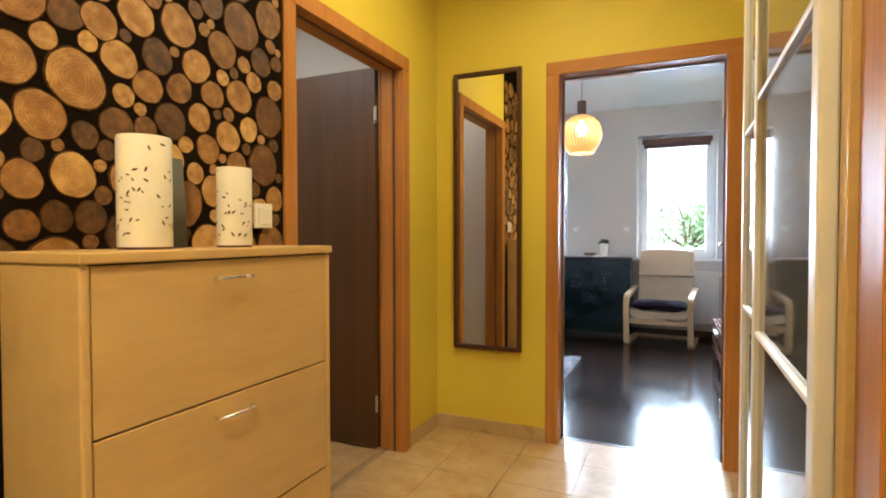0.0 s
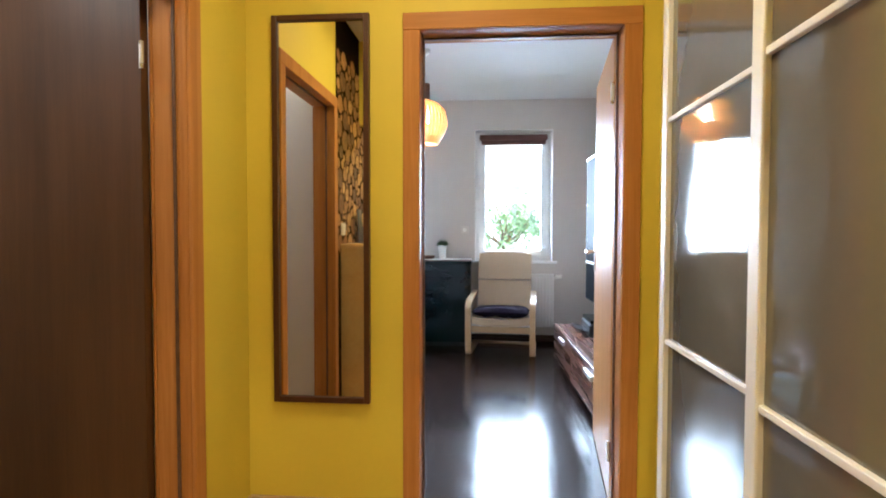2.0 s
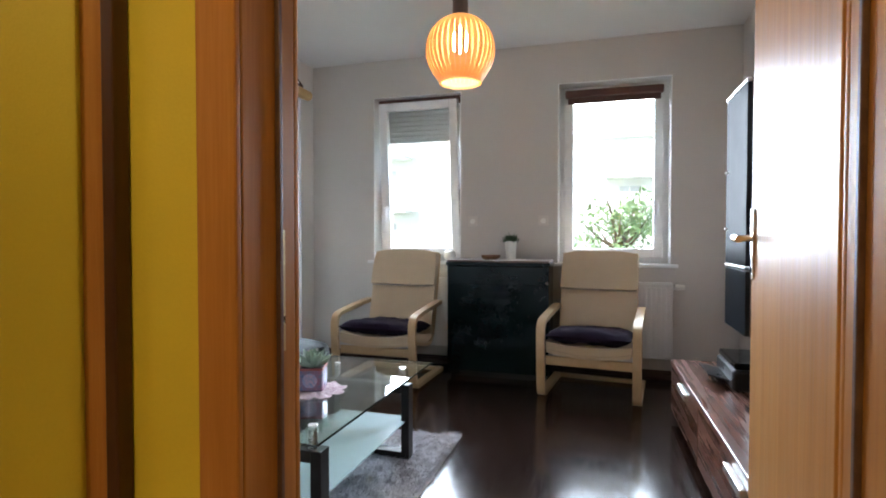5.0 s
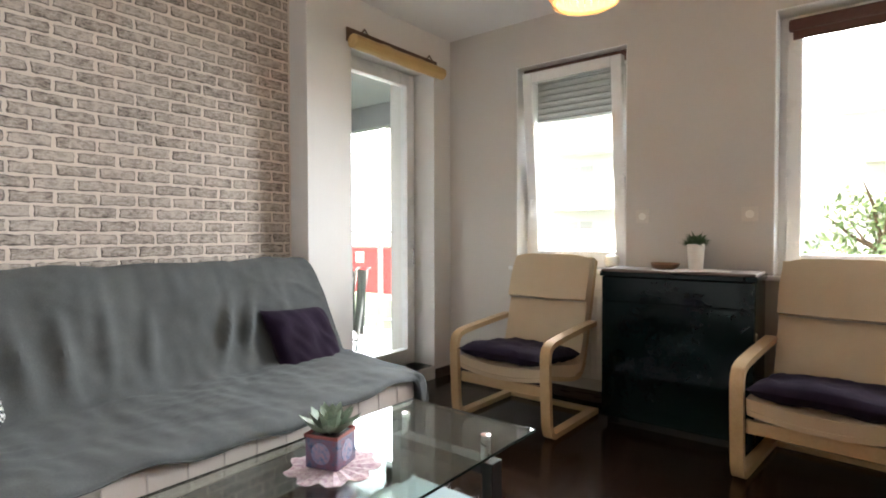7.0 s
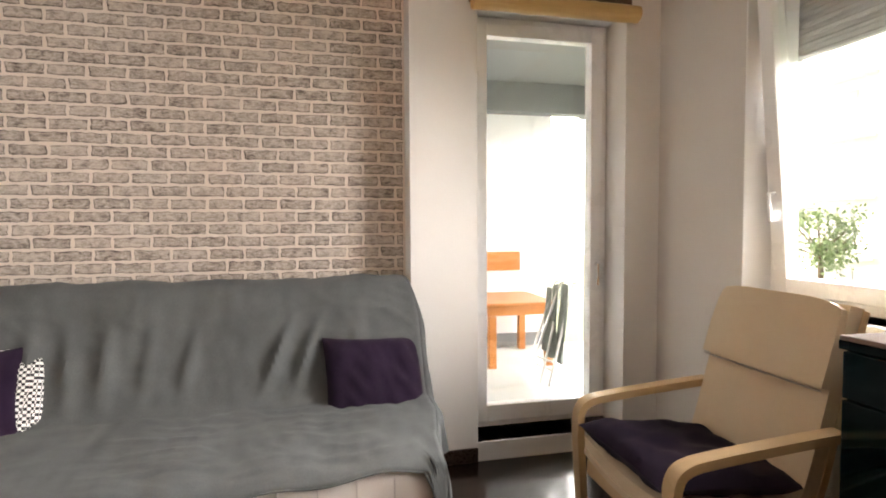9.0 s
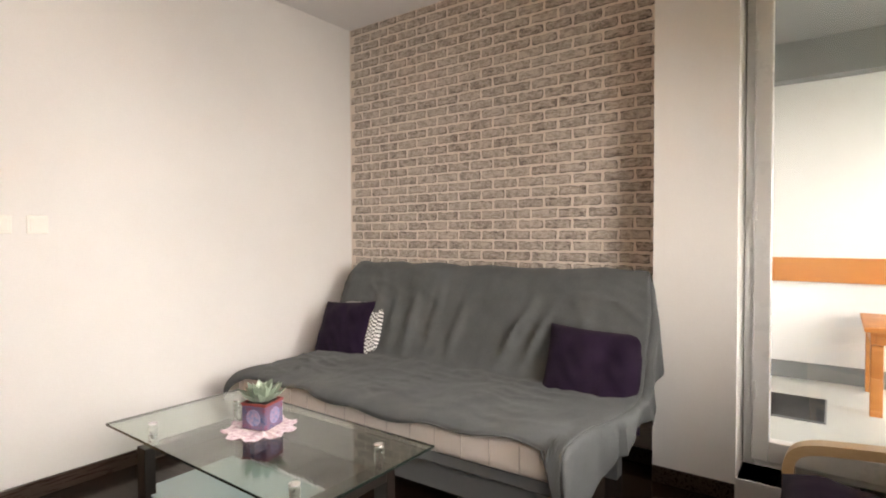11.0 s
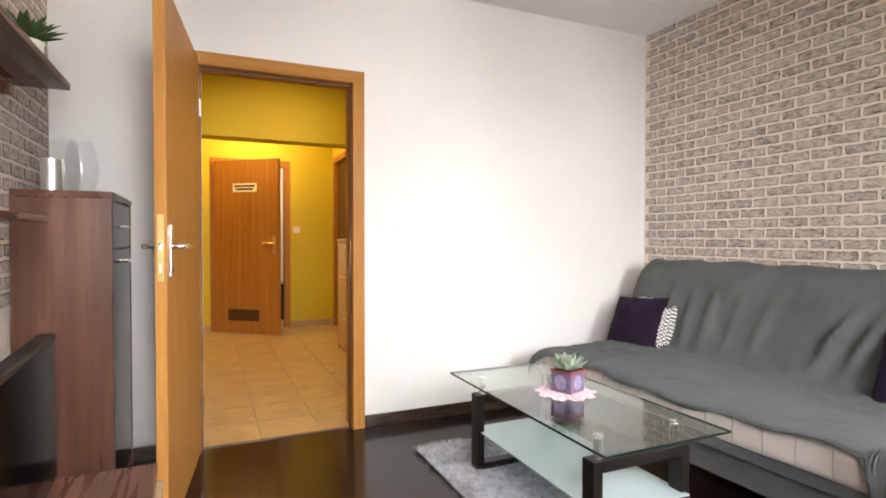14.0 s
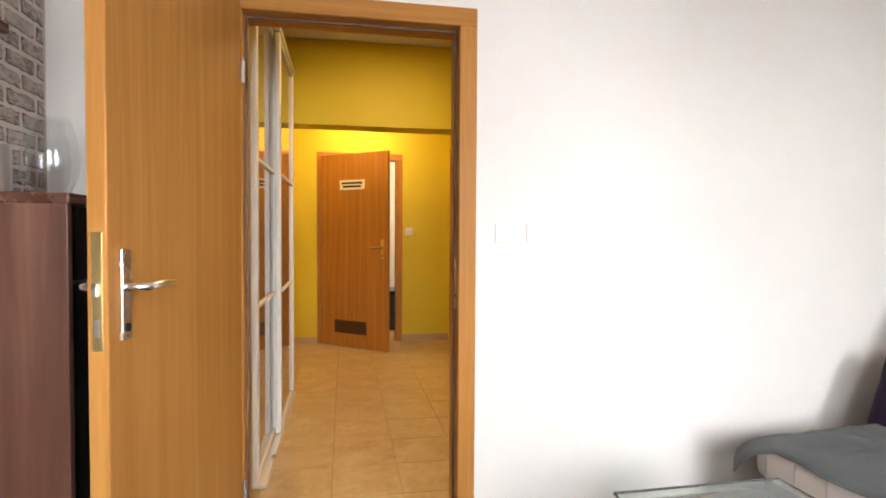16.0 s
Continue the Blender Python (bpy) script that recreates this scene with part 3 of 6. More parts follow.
skirting("baseboard_living_door_left", -2.60, -0.462, 0.142, 0.156, 0.075, SKIRTING, "dark brown wooden skirting board")
skirting("baseboard_living_door_right", 0.487, 1.055, 0.142, 0.156, 0.075, SKIRTING, "dark brown wooden skirting board")
skirting("baseboard_living_west", -2.61, -2.596, 0.158, 2.296, 0.075, SKIRTING, "dark brown wooden skirting board")
skirting("baseboard_living_pier", -2.443, -2.429, 2.302, 2.643, 0.075, SKIRTING, "dark brown wooden skirting board")
skirting("baseboard_living_pier_end", -2.443, -2.429, 3.478, 3.664, 0.075, SKIRTING, "dark brown wooden skirting board")
skirting("baseboard_living_north", -2.427, 1.055, 3.666, 3.680, 0.075, SKIRTING, "dark brown wooden skirting board")
skirting("baseboard_hall_door", -1.116, -0.462, -0.012, -0.002, 0.078, SKIRT_TILE, "beige ceramic skirting tiles")
skirting("baseboard_hall_door_east", 0.487, 0.555, -0.012, -0.002, 0.078, SKIRT_TILE, "beige ceramic skirting tiles")
skirting("baseboard_hall_west", -1.118, -1.108, -0.372, -0.014, 0.078, SKIRT_TILE, "beige ceramic skirting tiles")
skirting("baseboard_hall_south_left", -1.116, -0.588, -3.738, -3.728, 0.078, SKIRT_TILE, "beige ceramic skirting tiles")
skirting("baseboard_hall_south_right", 0.342, 0.615, -3.738, -3.728, 0.078, SKIRT_TILE, "beige ceramic skirting tiles")
skirting("baseboard_side_room", -2.69, -1.26, -1.373, -1.363, 0.08, SKIRT_TILE, "grey beige skirting tiles")
skirting("baseboard_hall_west_end", -1.118, -1.108, -3.726, -3.66, 0.078, SKIRT_TILE, "beige ceramic skirting tiles")

solid("step_balcony", box(-2.9, -2.449, 2.647, 3.473, 0.0, 0.10, 0.004), SKIRTING, "dark brown step under the balcony door", "step")


# ---- doors ----
def jambs(name, label, axis, a0, a1, u0, u1, top, bar=0.07, proud=0.014, inner=0.035):
    """A lining through the wall with architraves on both faces. a: through the wall, u: along it; u0..u1 is the outer edge."""
    lo, hi = min(a0, a1), max(a0, a1)
    base = ((lo + hi) / 2, (u0 + u1) / 2, 0) if axis == "x" else ((u0 + u1) / 2, (lo + hi) / 2, 0)
    ob = thing(name, base, label, "door frame", kind="structure")

    def b(aa, ab, ua, ub, za, zb, bev=0.004):
        return box(aa, ab, ua, ub, za, zb, bev) if axis == "x" else box(ua, ub, aa, ab, za, zb, bev)

    across = OAK_ACROSS
    for f0, f1 in ((lo - proud, lo), (hi, hi + proud)):
        part("architrave", b(f0, f1, u0, u0 + bar, 0, top - bar), OAK, ob)
        part("architrave", b(f0, f1, u1 - bar, u1, 0, top - bar), OAK, ob)
        part("architrave_head", b(f0, f1, u0, u1, top - bar, top), across if axis == "y" else OAK, ob)
    part("lining", b(lo, hi, u0 + inner, u0 + bar, 0, top - inner), OAK, ob)
    part("lining", b(lo, hi, u1 - bar, u1 - inner, 0, top - inner), OAK, ob)
    part("lining_head", b(lo, hi, u0 + bar, u1 - bar, top - bar, top - inner), across if axis == "y" else OAK, ob)
    mid = (lo + hi) / 2
    part("seal", b(mid + 0.012, mid + 0.022, u0 + bar, u0 + bar + 0.009, 0, top - bar, 0.002), BROWN_STRIP, ob, "dark rubber seal")
    part("seal", b(mid + 0.012, mid + 0.022, u1 - bar - 0.009, u1 - bar, 0, top - bar, 0.002), BROWN_STRIP, ob, "dark rubber seal")
    part("seal", b(mid + 0.012, mid + 0.022, u0 + bar + 0.01, u1 - bar - 0.01, top - bar - 0.009, top - bar, 0.002), BROWN_STRIP, ob, "dark rubber seal")
    return ob


living_jambs = jambs("door_frame_living", "golden oak veneer door frame of the living room", "y", 0.0, 0.14, -0.46, 0.485, 2.08)
strike = box(-0.389, -0.3865, 0.085, 0.105, 0.90, 1.10, 0.001)
part("strike_plate", strike, BRASS, living_jambs, "brass strike plate")
jambs("door_frame_bathroom", "golden oak veneer door frame of the side room", "x", WEST - 0.12, WEST, -1.36, -0.375, 2.08)
jambs("door_frame_end", "golden oak veneer door frame at the hall's end", "y", -3.86, -3.74, -0.585, 0.34, 2.08)
jambs("door_frame_entrance", "oak veneer frame of the dark entrance door", "x", WEST - 0.12, WEST, -3.66, -2.74, 2.14)
solid("threshold_living", box(-0.388, 0.413, 0.085, 0.112, -0.006, 0.003, 0.001), SKIRTING, "dark joint strip between tiles and laminate", "threshold")


def lever(leaf, x, y, z, side, toward, plate=CHROME):
    """Long plate and lever on a leaf that runs along +x before it is turned; side -1: on the face towards -y."""
    f = y + side * 0.004
    part("handle_plate", box(x - 0.019, x + 0.019, min(y, f + side * 0.004), max(y, f + side * 0.004), z - 0.112, z + 0.08, 0.0025), plate, leaf, "satin steel handle plate")
    o = y + side * 0.05
    path = smooth_path([(x, y, z), (x, y + side * 0.035, z), (x + toward * 0.02, o, z), (x + toward * 0.07, o + side * 0.004, z + 0.002),
                        (x + toward * 0.125, o, z - 0.002)], 4)
    part("door_handle", tube([tuple(p) for p in path], 0.0095, 10), plate, leaf, "curved steel lever", True)
    part("keyhole", lathe([(0.0095, 0), (0.0095, 0.003), (0.006, 0.0035)], n=14, bm=None), BLACK_PLASTIC, leaf).matrix_basis = (
        Matrix.Translation(Vector((x, y + side * 0.008, z - 0.085)) - ORIGIN[leaf]) @ pose(0, 0, 0, 90 * (1 if side < 0 else -1)))


def leaf_door(name, label, w, h, material, m, lock=True, vent=False, sign=False, sides=(-1, 1), z=1.06, plate=CHROME):
    """A door leaf, hinged at x = 0, running along +x, 40 mm thick; then turned into place."""
    ob = thing(name, (0, 0, 0), label, "door")
    part("panel", box(0, w, -0.02, 0.02, 0.008, h, 0.003), material, ob)
    for s in sides:
        lever(ob, w - 0.06, s * 0.02, z, s, -1, plate)
    if lock:
        part("lock_plate", box(w, w + 0.0025, -0.011, 0.011, z - 0.125, z + 0.115, 0.001), BRASS, ob, "brass lock forend")
        part("latch", box(w + 0.0025, w + 0.011, -0.006, 0.006, z - 0.014, z + 0.014, 0.002), CHROME, ob)
        part("bolt", box(w + 0.0025, w + 0.0045, -0.005, 0.005, z - 0.095, z - 0.06, 0.001), CHROME, ob)
    for hz in (0.25, h - 0.25):
        part("hinge", tube([(-0.006, 0.026, hz - 0.045), (-0.006, 0.026, hz + 0.045)], 0.008, 10), CHROME, ob, "steel hinge", True)
    if vent:
        g = part("vent_grille", box(w * 0.22, w * 0.70, -0.0245, -0.0205, 0.155, 0.29, 0.001), BROWN_STRIP, ob, "brown slotted vent grille")
        for i in range(9):
            part("slat", box(w * 0.23, w * 0.69, -0.0285, -0.0245, 0.165 + i * 0.0135, 0.172 + i * 0.0135, 0.001), WENGE_DOOR, g)
    if sign:
        g = part("sign", box(w * 0.30, w * 0.67, -0.0235, -0.0205, 1.655, 1.755, 0.001), WHITE_PLASTIC, ob, "white sign with two dark lines of writing")
        for i, (a, c) in enumerate(((0.33, 0.64), (0.35, 0.62))):
            part("writing", box(w * a, w * c, -0.0245, -0.0236, 1.712 - i * 0.035, 1.734 - i * 0.035), BLACK_PLASTIC, g)
    ob.matrix_basis = m
    return ob


# the living room door stands a little past square into the room
leaf_door("door_living", "golden oak veneer door standing wide open", 0.872, 2.035, OAK, pose(0.437, 0.166, 0.0, 0, 0, 83.5), z=1.085)
leaf_door("door_bathroom", "dark brown veneer door standing open into the side room", 0.86, 2.03, WENGE_DOOR, pose(-1.262, -0.452, 0.0, 0, 0, 180), lock=False)
end_leaf = leaf_door("door_end", "golden oak door with a white sign and a vent grille, ajar", 0.86, 2.03, OAK, Matrix.Identity(4), lock=False, vent=True, sign=True, plate=BRASS)
end_leaf.matrix_basis = pose(0.285, -3.70, 0.0, 0, 0, 141.5)
leaf_door("door_entrance", "dark brown entrance door, shut", 0.84, 2.08, WENGE_DOOR, pose(WEST - 0.06, -3.62, 0, 0, 0, 90), lock=False, sides=(-1,))


# ---- windows ----
def window(name, label, x0, x1, z0, z1, tilt, shutter):
    yf = NORTH + 0.15
    ob = thing(name, ((x0 + x1) / 2, yf, z0), label, "window", kind="structure")
    t = 0.055
    part("window_frame", box(x0, x0 + t, yf, yf + 0.07, z0, z1, 0.004), WHITE_PVC, ob)
    part("window_frame", box(x1 - t, x1, yf, yf + 0.07, z0, z1, 0.004), WHITE_PVC, ob)
    part("window_frame", box(x0 + t, x1 - t, yf, yf + 0.07, z1 - t, z1, 0.004), WHITE_PVC, ob)
    part("window_frame", box(x0 + t, x1 - t, yf, yf + 0.07, z0, z0 + t, 0.004), WHITE_PVC, ob)
    a0, a1, c0, c1 = x0 + t - 0.012, x1 - t + 0.012, z0 + t - 0.012, z1 - t + 0.012
    s = 0.07
    m = Matrix.Translation((0, yf, c0)) @ pose(0, 0, 0, tilt) @ Matrix.Translation((0, -yf, -c0))
    y0, y1 = yf - 0.02, yf + 0.05

    def sash(bm):
        return moved(bm, m)
    part("sash", sash(box(a0, a0 + s, y0, y1, c0, c1, 0.005)), WHITE_PVC, ob)
    part("sash", sash(box(a1 - s, a1, y0, y1, c0, c1, 0.005)), WHITE_PVC, ob)
    part("sash", sash(box(a0 + s, a1 - s, y0, y1, c1 - s, c1, 0.005)), WHITE_PVC, ob)
    part("sash", sash(box(a0 + s, a1 - s, y0, y1, c0, c0 + s, 0.005)), WHITE_PVC, ob)
    pane = part("pane", sash(box(a0 + s, a1 - s, yf + 0.012, yf + 0.016, c0 + s, c1 - s)), PANE, ob)
    pane.visible_shadow = False
    hx = a0 + s / 2 if tilt else a1 - s / 2
    part("window_handle", sash(tube([(hx, y0 - 0.03, (z0 + z1) / 2 - 0.35), (hx, y0 - 0.032, (z0 + z1) / 2 - 0.23), (hx, y0, (z0 + z1) / 2 - 0.23)], 0.008, 8)), WHITE_PVC, ob, "white lever handle")
    for ra, rb, rc, rd in ((x0, x0 + 0.006, z0, z1), (x1 - 0.006, x1, z0, z1), (x0 + 0.006, x1 - 0.006, z1 - 0.006, z1)):
        part("reveal", box(ra, rb, NORTH + 0.001, yf - 0.001, rc, rd), REVEAL, ob, "white painted reveal")
    part("window_sill", box(x0 - 0.05, x1 + 0.05, NORTH - 0.035, yf, z0 - 0.028, z0, 0.006), WHITE_PVC, ob, "white sill board")
    if shutter:
        g = part("roller_shutter", box(x0 + 0.01, x1 - 0.01, yf + 0.10, yf + 0.112, z1 - 0.36, z1), SHUTTER, ob, "grey roller shutter, a little lowered")
        for i in range(8):
            part("slat", tube([(x0 + 0.012, yf + 0.10, z1 - 0.35 + i * 0.044), (x1 - 0.012, yf + 0.10, z1 - 0.35 + i * 0.044)], 0.012, 6), SHUTTER, g)
    return ob


window("window_1", "white plastic window tilted open under a grey shutter", -1.842, -1.045, 0.88, 2.30, 5.5, True)
window("window_2", "white plastic window with a bright view", -0.25, 0.59, 0.88, 2.30, 0, False)


def roller_blind(label, x0, x1, z, drop):
    ob = thing("roller_blind", ((x0 + x1) / 2, NORTH + 0.10, z), label, "blind", "window blinds")
    part("cassette", box(x0, x1, NORTH + 0.075, NORTH + 0.128, z - 0.06, z, 0.01), BLIND, ob)
    if drop:
        part("cloth", box(x0 + 0.02, x1 - 0.02, NORTH + 0.098, NORTH + 0.1, z - 0.06 - drop, z - 0.06), BLIND, ob)
        part("bottom_bar", box(x0 + 0.02, x1 - 0.02, NORTH + 0.093, NORTH + 0.105, z - 0.078 - drop, z - 0.06 - drop, 0.004), BLIND, ob)


roller_blind("brown roller blind rolled up in the window head", -1.832, -1.055, 2.297, 0)
roller_blind("brown roller blind let down a hand's breadth", -0.20, 0.54, 2.26, 0.03)


def balcony_door():
    x = -2.66
    ob = thing("door_balcony", (x, 3.06, 0.10), "white plastic glazed balcony door, shut", "balcony door", kind="structure")
    y0, y1, z0, z1, t = 2.649, 3.471, 0.102, 2.342, 0.045
    part("frame_post", box(x - 0.05, x + 0.02, y0, y0 + t, z0, z1, 0.004), WHITE_PVC, ob)
    part("frame_post", box(x - 0.05, x + 0.02, y1 - t, y1, z0, z1, 0.004), WHITE_PVC, ob)
    part("frame_head", box(x - 0.05, x + 0.02, y0 + t, y1 - t, z1 - t, z1, 0.004), WHITE_PVC, ob)
    part("frame_sill", box(x - 0.05, x + 0.02, y0 + t, y1 - t, z0, z0 + 0.035, 0.004), WHITE_PVC, ob)
    a0, a1, c0, c1, s = y0 + t - 0.01, y1 - t + 0.01, z0 + 0.03, z1 - t + 0.01, 0.068
    part("sash", box(x - 0.03, x + 0.038, a0, a0 + s, c0, c1, 0.005), WHITE_PVC, ob)
    part("sash", box(x - 0.03, x + 0.038, a1 - s, a1, c0, c1, 0.005), WHITE_PVC, ob)
    part("sash", box(x - 0.03, x + 0.038, a0 + s, a1 - s, c1 - s, c1, 0.005), WHITE_PVC, ob)
    part("sash", box(x - 0.03, x + 0.038, a0 + s, a1 - s, c0, c0 + s + 0.025, 0.005), WHITE_PVC, ob)
    p = part("pane", box(x + 0.002, x + 0.006, a0 + s, a1 - s, c0 + s + 0.025, c1 - s), PANE, ob)
    p.visible_shadow = False
    part("door_handle", tube([(x + 0.038, a1 - s / 2, 1.0), (x + 0.07, a1 - s / 2, 1.0), (x + 0.072, a1 - s / 2, 0.88)], 0.009, 8), CHROME, ob, "grey lever handle")
    for z in (0.45, 1.25, 2.0):
        part("hinge", tube([(x + 0.044, a0 + 0.006, z - 0.04), (x + 0.044, a0 + 0.006, z + 0.04)], 0.009, 8), WHITE_PVC, ob)


balcony_door()


# ---- outside ----
solid("balcony_floor", box(-4.55, -2.9, 1.9, 4.45, -0.15, 0.085), BALCONY_TILE, "pale tiled balcony floor", "balcony floor")
solid("balcony_ceiling", box(-4.75, -2.9, 1.9, 4.5, 2.50, 2.66), CONCRETE, "grey concrete underside of the balcony above", "balcony ceiling")
solid("balcony_wall_end", wall("x", -4.75, -4.55, 1.9, 4.0, -0.15, 2.5), RENDER_WHITE, "white rendered end wall of the balcony", "wall")
solid("balcony_wall_side", wall("y", 1.78, 1.9, -4.75, -2.9, -0.15, 2.5), RENDER_WHITE, "white rendered side wall of the balcony", "wall")
solid("balcony_beam", box(-4.75, -2.9, 4.38, 4.5, 2.26, 2.5), CONCRETE, "grey concrete edge beam over the railing", "beam")
solid("balcony_beam_end", box(-4.546, -4.40, 1.905, 4.375, 2.235, 2.498), CONCRETE, "grey concrete beam over the balcony's end wall", "beam")
solid("balcony_baseboard", box(-4.548, -4.536, 1.905, 3.99, 0.087, 0.21, 0.003), CONCRETE, "grey tile skirting on the balcony", "skirting")


HAZE = glow("bright_hazy_sky", (0.82, 0.92, 1.0), 9.5)
solid("backdrop_north", box(-75, 75, 75, 75.2, -4, 60), HAZE, "bright hazy sky behind the buildings", "sky")
solid("backdrop_west", box(-75.2, -75, -20, 74.9, -4, 60), HAZE, "bright hazy sky behind the lawn", "sky")


def railing():
    ob = thing("balcony_railing", (-3.7, 4.40, 0.085), "pale steel balcony railing", "railing")
    for x in (-4.5, -3.95, -3.4, -2.95):
        part("post", box(x - 0.02, x + 0.02, 4.38, 4.42, 0.085, 1.13, 0.004), ALU, ob)
    for z in (1.15, 0.98, 0.2):
        part("rail", tube([(-4.54, 4.40, z), (-2.91, 4.40, z)], 0.02 if z > 1.1 else 0.013, 10), ALU, ob, smooth=True)


railing()


def balcony_things():
    ob = thing("wooden_wall_board", (-4.53, 2.95, 0.79), "orange stained pine board fixed along the wall", "wall board")
    part("board", box(-4.546, -4.522, 1.95, 3.68, 0.80, 0.975, 0.004), ORANGE_PINE, ob)
    ob = thing("wooden_table", (-4.15, 3.4, 0.085), "orange pine balcony table by the wall", "table")
    part("tabletop", box(-4.50, -3.80, 3.12, 3.72, 0.575, 0.605, 0.006), ORANGE_PINE, ob)
    part("apron", box(-4.46, -3.84, 3.15, 3.175, 0.50, 0.575, 0.003), ORANGE_PINE, ob)
    part("apron", box(-3.865, -3.84, 3.175, 3.69, 0.50, 0.575, 0.003), ORANGE_PINE, ob)
    for x in (-4.47, -3.87):
        for y in (3.15, 3.63):
            part("leg", box(x, x + 0.06, y, y + 0.06, 0.085, 0.50, 0.004), ORANGE_PINE, ob)
    ob = thing("door_mat", (-3.75, 2.8, 0.085), "dark grey ribbed doormat on the balcony", "doormat")
    part("mat", box(-4.02, -3.50, 2.55, 2.95, 0.085, 0.095, 0.003), CONCRETE, ob)
    for i in range(14):
        part("rib", box(-4.0 + i * 0.036, -3.985 + i * 0.036, 2.56, 2.94, 0.095, 0.100), BLACK_PLASTIC, ob)
    ob = thing("folding_chair", (-3.25, 3.55, 0.085), "folded steel garden chair with grey green cloth standing on the balcony", "chair")
    for k, (xa, ya, xb, yb) in enumerate(((-3.40, 3.42, -3.30, 3.62), (-3.30, 3.40, -3.22, 3.62), (-3.16, 3.44, -3.26, 3.66), (-3.06, 3.46, -3.14, 3.68))):
        part("leg", tube([(xa, ya, 0.096), (xb, yb, 0.80), (xb + 0.02, yb + 0.02, 0.815)], 0.010, 8), ALU, ob, smooth=True)
    for z in (0.20, 0.26):
        part("stretcher", tube([(-3.385 + 0.1 * (z - 0.2), 3.45, z), (-3.09, 3.50, z)], 0.008, 8), ALU, ob)
    for k, (x0, x1, y, z0, z1) in enumerate(((-3.36, -3.27, 3.55, 0.30, 0.76), (-3.28, -3.20, 3.57, 0.26, 0.79), (-3.21, -3.10, 3.60, 0.24, 0.80))):
        cloth = bmesh.new()
        rows = []
        for q in range(9):
            f = q / 8
            rows.append([cloth.verts.new((x0 + (x1 - x0) * u / 8 + 0.03 * (1 - f), y + 0.018 * math.sin(u * 1.7 + k * 2 + 3 * f) * (1.1 - f) + 0.05 * (f - 0.5), z0 + (z1 - z0) * f)) for u in range(9)])
        for a, b in zip(rows, rows[1:]):
            for u in range(8):
                cloth.faces.new((a[u], a[u + 1], b[u + 1], b[u]))
        part("seat_cloth", cloth, CHAIR_CLOTH, ob, "grey green hanging cloth", True).modifiers.new("thickness", 'SOLIDIFY').thickness = 0.004
    ob.location = Vector((-3.44, 3.49, 0.085))


balcony_things()


def far_building(label, x0, x1, y, depth, z0, floors, bays, h=2.9):
    ob = thing("apartment_building", ((x0 + x1) / 2, y, z0), label, "building")
    part("wall", box(x0, x1, y, y + depth, z0, z0 + floors * h), FAR_WALL, ob)
    part("roof", box(x0 - 0.4, x1 + 0.4, y - 0.4, y + depth + 0.4, z0 + floors * h, z0 + floors * h + 0.35), FAR_WALL, ob)
    w = (x1 - x0) / bays
    for f in range(floors):
        for k in range(bays):
            a = x0 + (k + 0.28) * w
            z = z0 + f * h + 0.9
            if k % 3 == 1:
                g = part("balcony", box(a - 0.3 * w, a + 0.75 * w, y - 1.2, y, z - 0.95, z - 0.8), FAR_WALL, ob)
                part("parapet", box(a - 0.3 * w, a + 0.75 * w, y - 1.22, y - 1.16, z - 0.8, z + 0.15), FAR_WALL, g)
            g = part("window", box(a, a + 0.45 * w, y - 0.03, y + 0.05, z, z + 1.4), FAR_PANE, ob)
            part("frame", box(a - 0.05, a + 0.45 * w + 0.05, y - 0.05, y - 0.031, z - 0.06, z), WHITE_PVC, g)
            part("mullion", box(a + 0.21 * w, a + 0.24 * w, y - 0.05, y - 0.031, z, z + 1.4), WHITE_PVC, g)


far_building("pale apartment block with balconies across the lawn", -26, -7, 27, 10, -3.4, 5, 6)
far_building("pale apartment block beyond the tree", -3, 19, 40, 10, -3.4, 4, 7)


def banner():
    ob = thing("advertising_banner", (-13.5, 14.0, -3.4), "red hoarding with white lettering bars behind a fence", "banner")
    part("sheet", box(-17.2, -12.0, 14.0, 14.03, -1.0, 0.75), RED, ob)
    for i in range(4):
        part("writing", box(-16.7 + i * 0.62, -16.25 + i * 0.62, 13.985, 13.995, 0.1, 0.5), WHITE_PLASTIC, ob)
    for x in (-17, -14.6, -12.2):
        part("post", box(x, x + 0.1, 14.04, 14.14, -3.4, 0.8), ALU, ob)


banner()


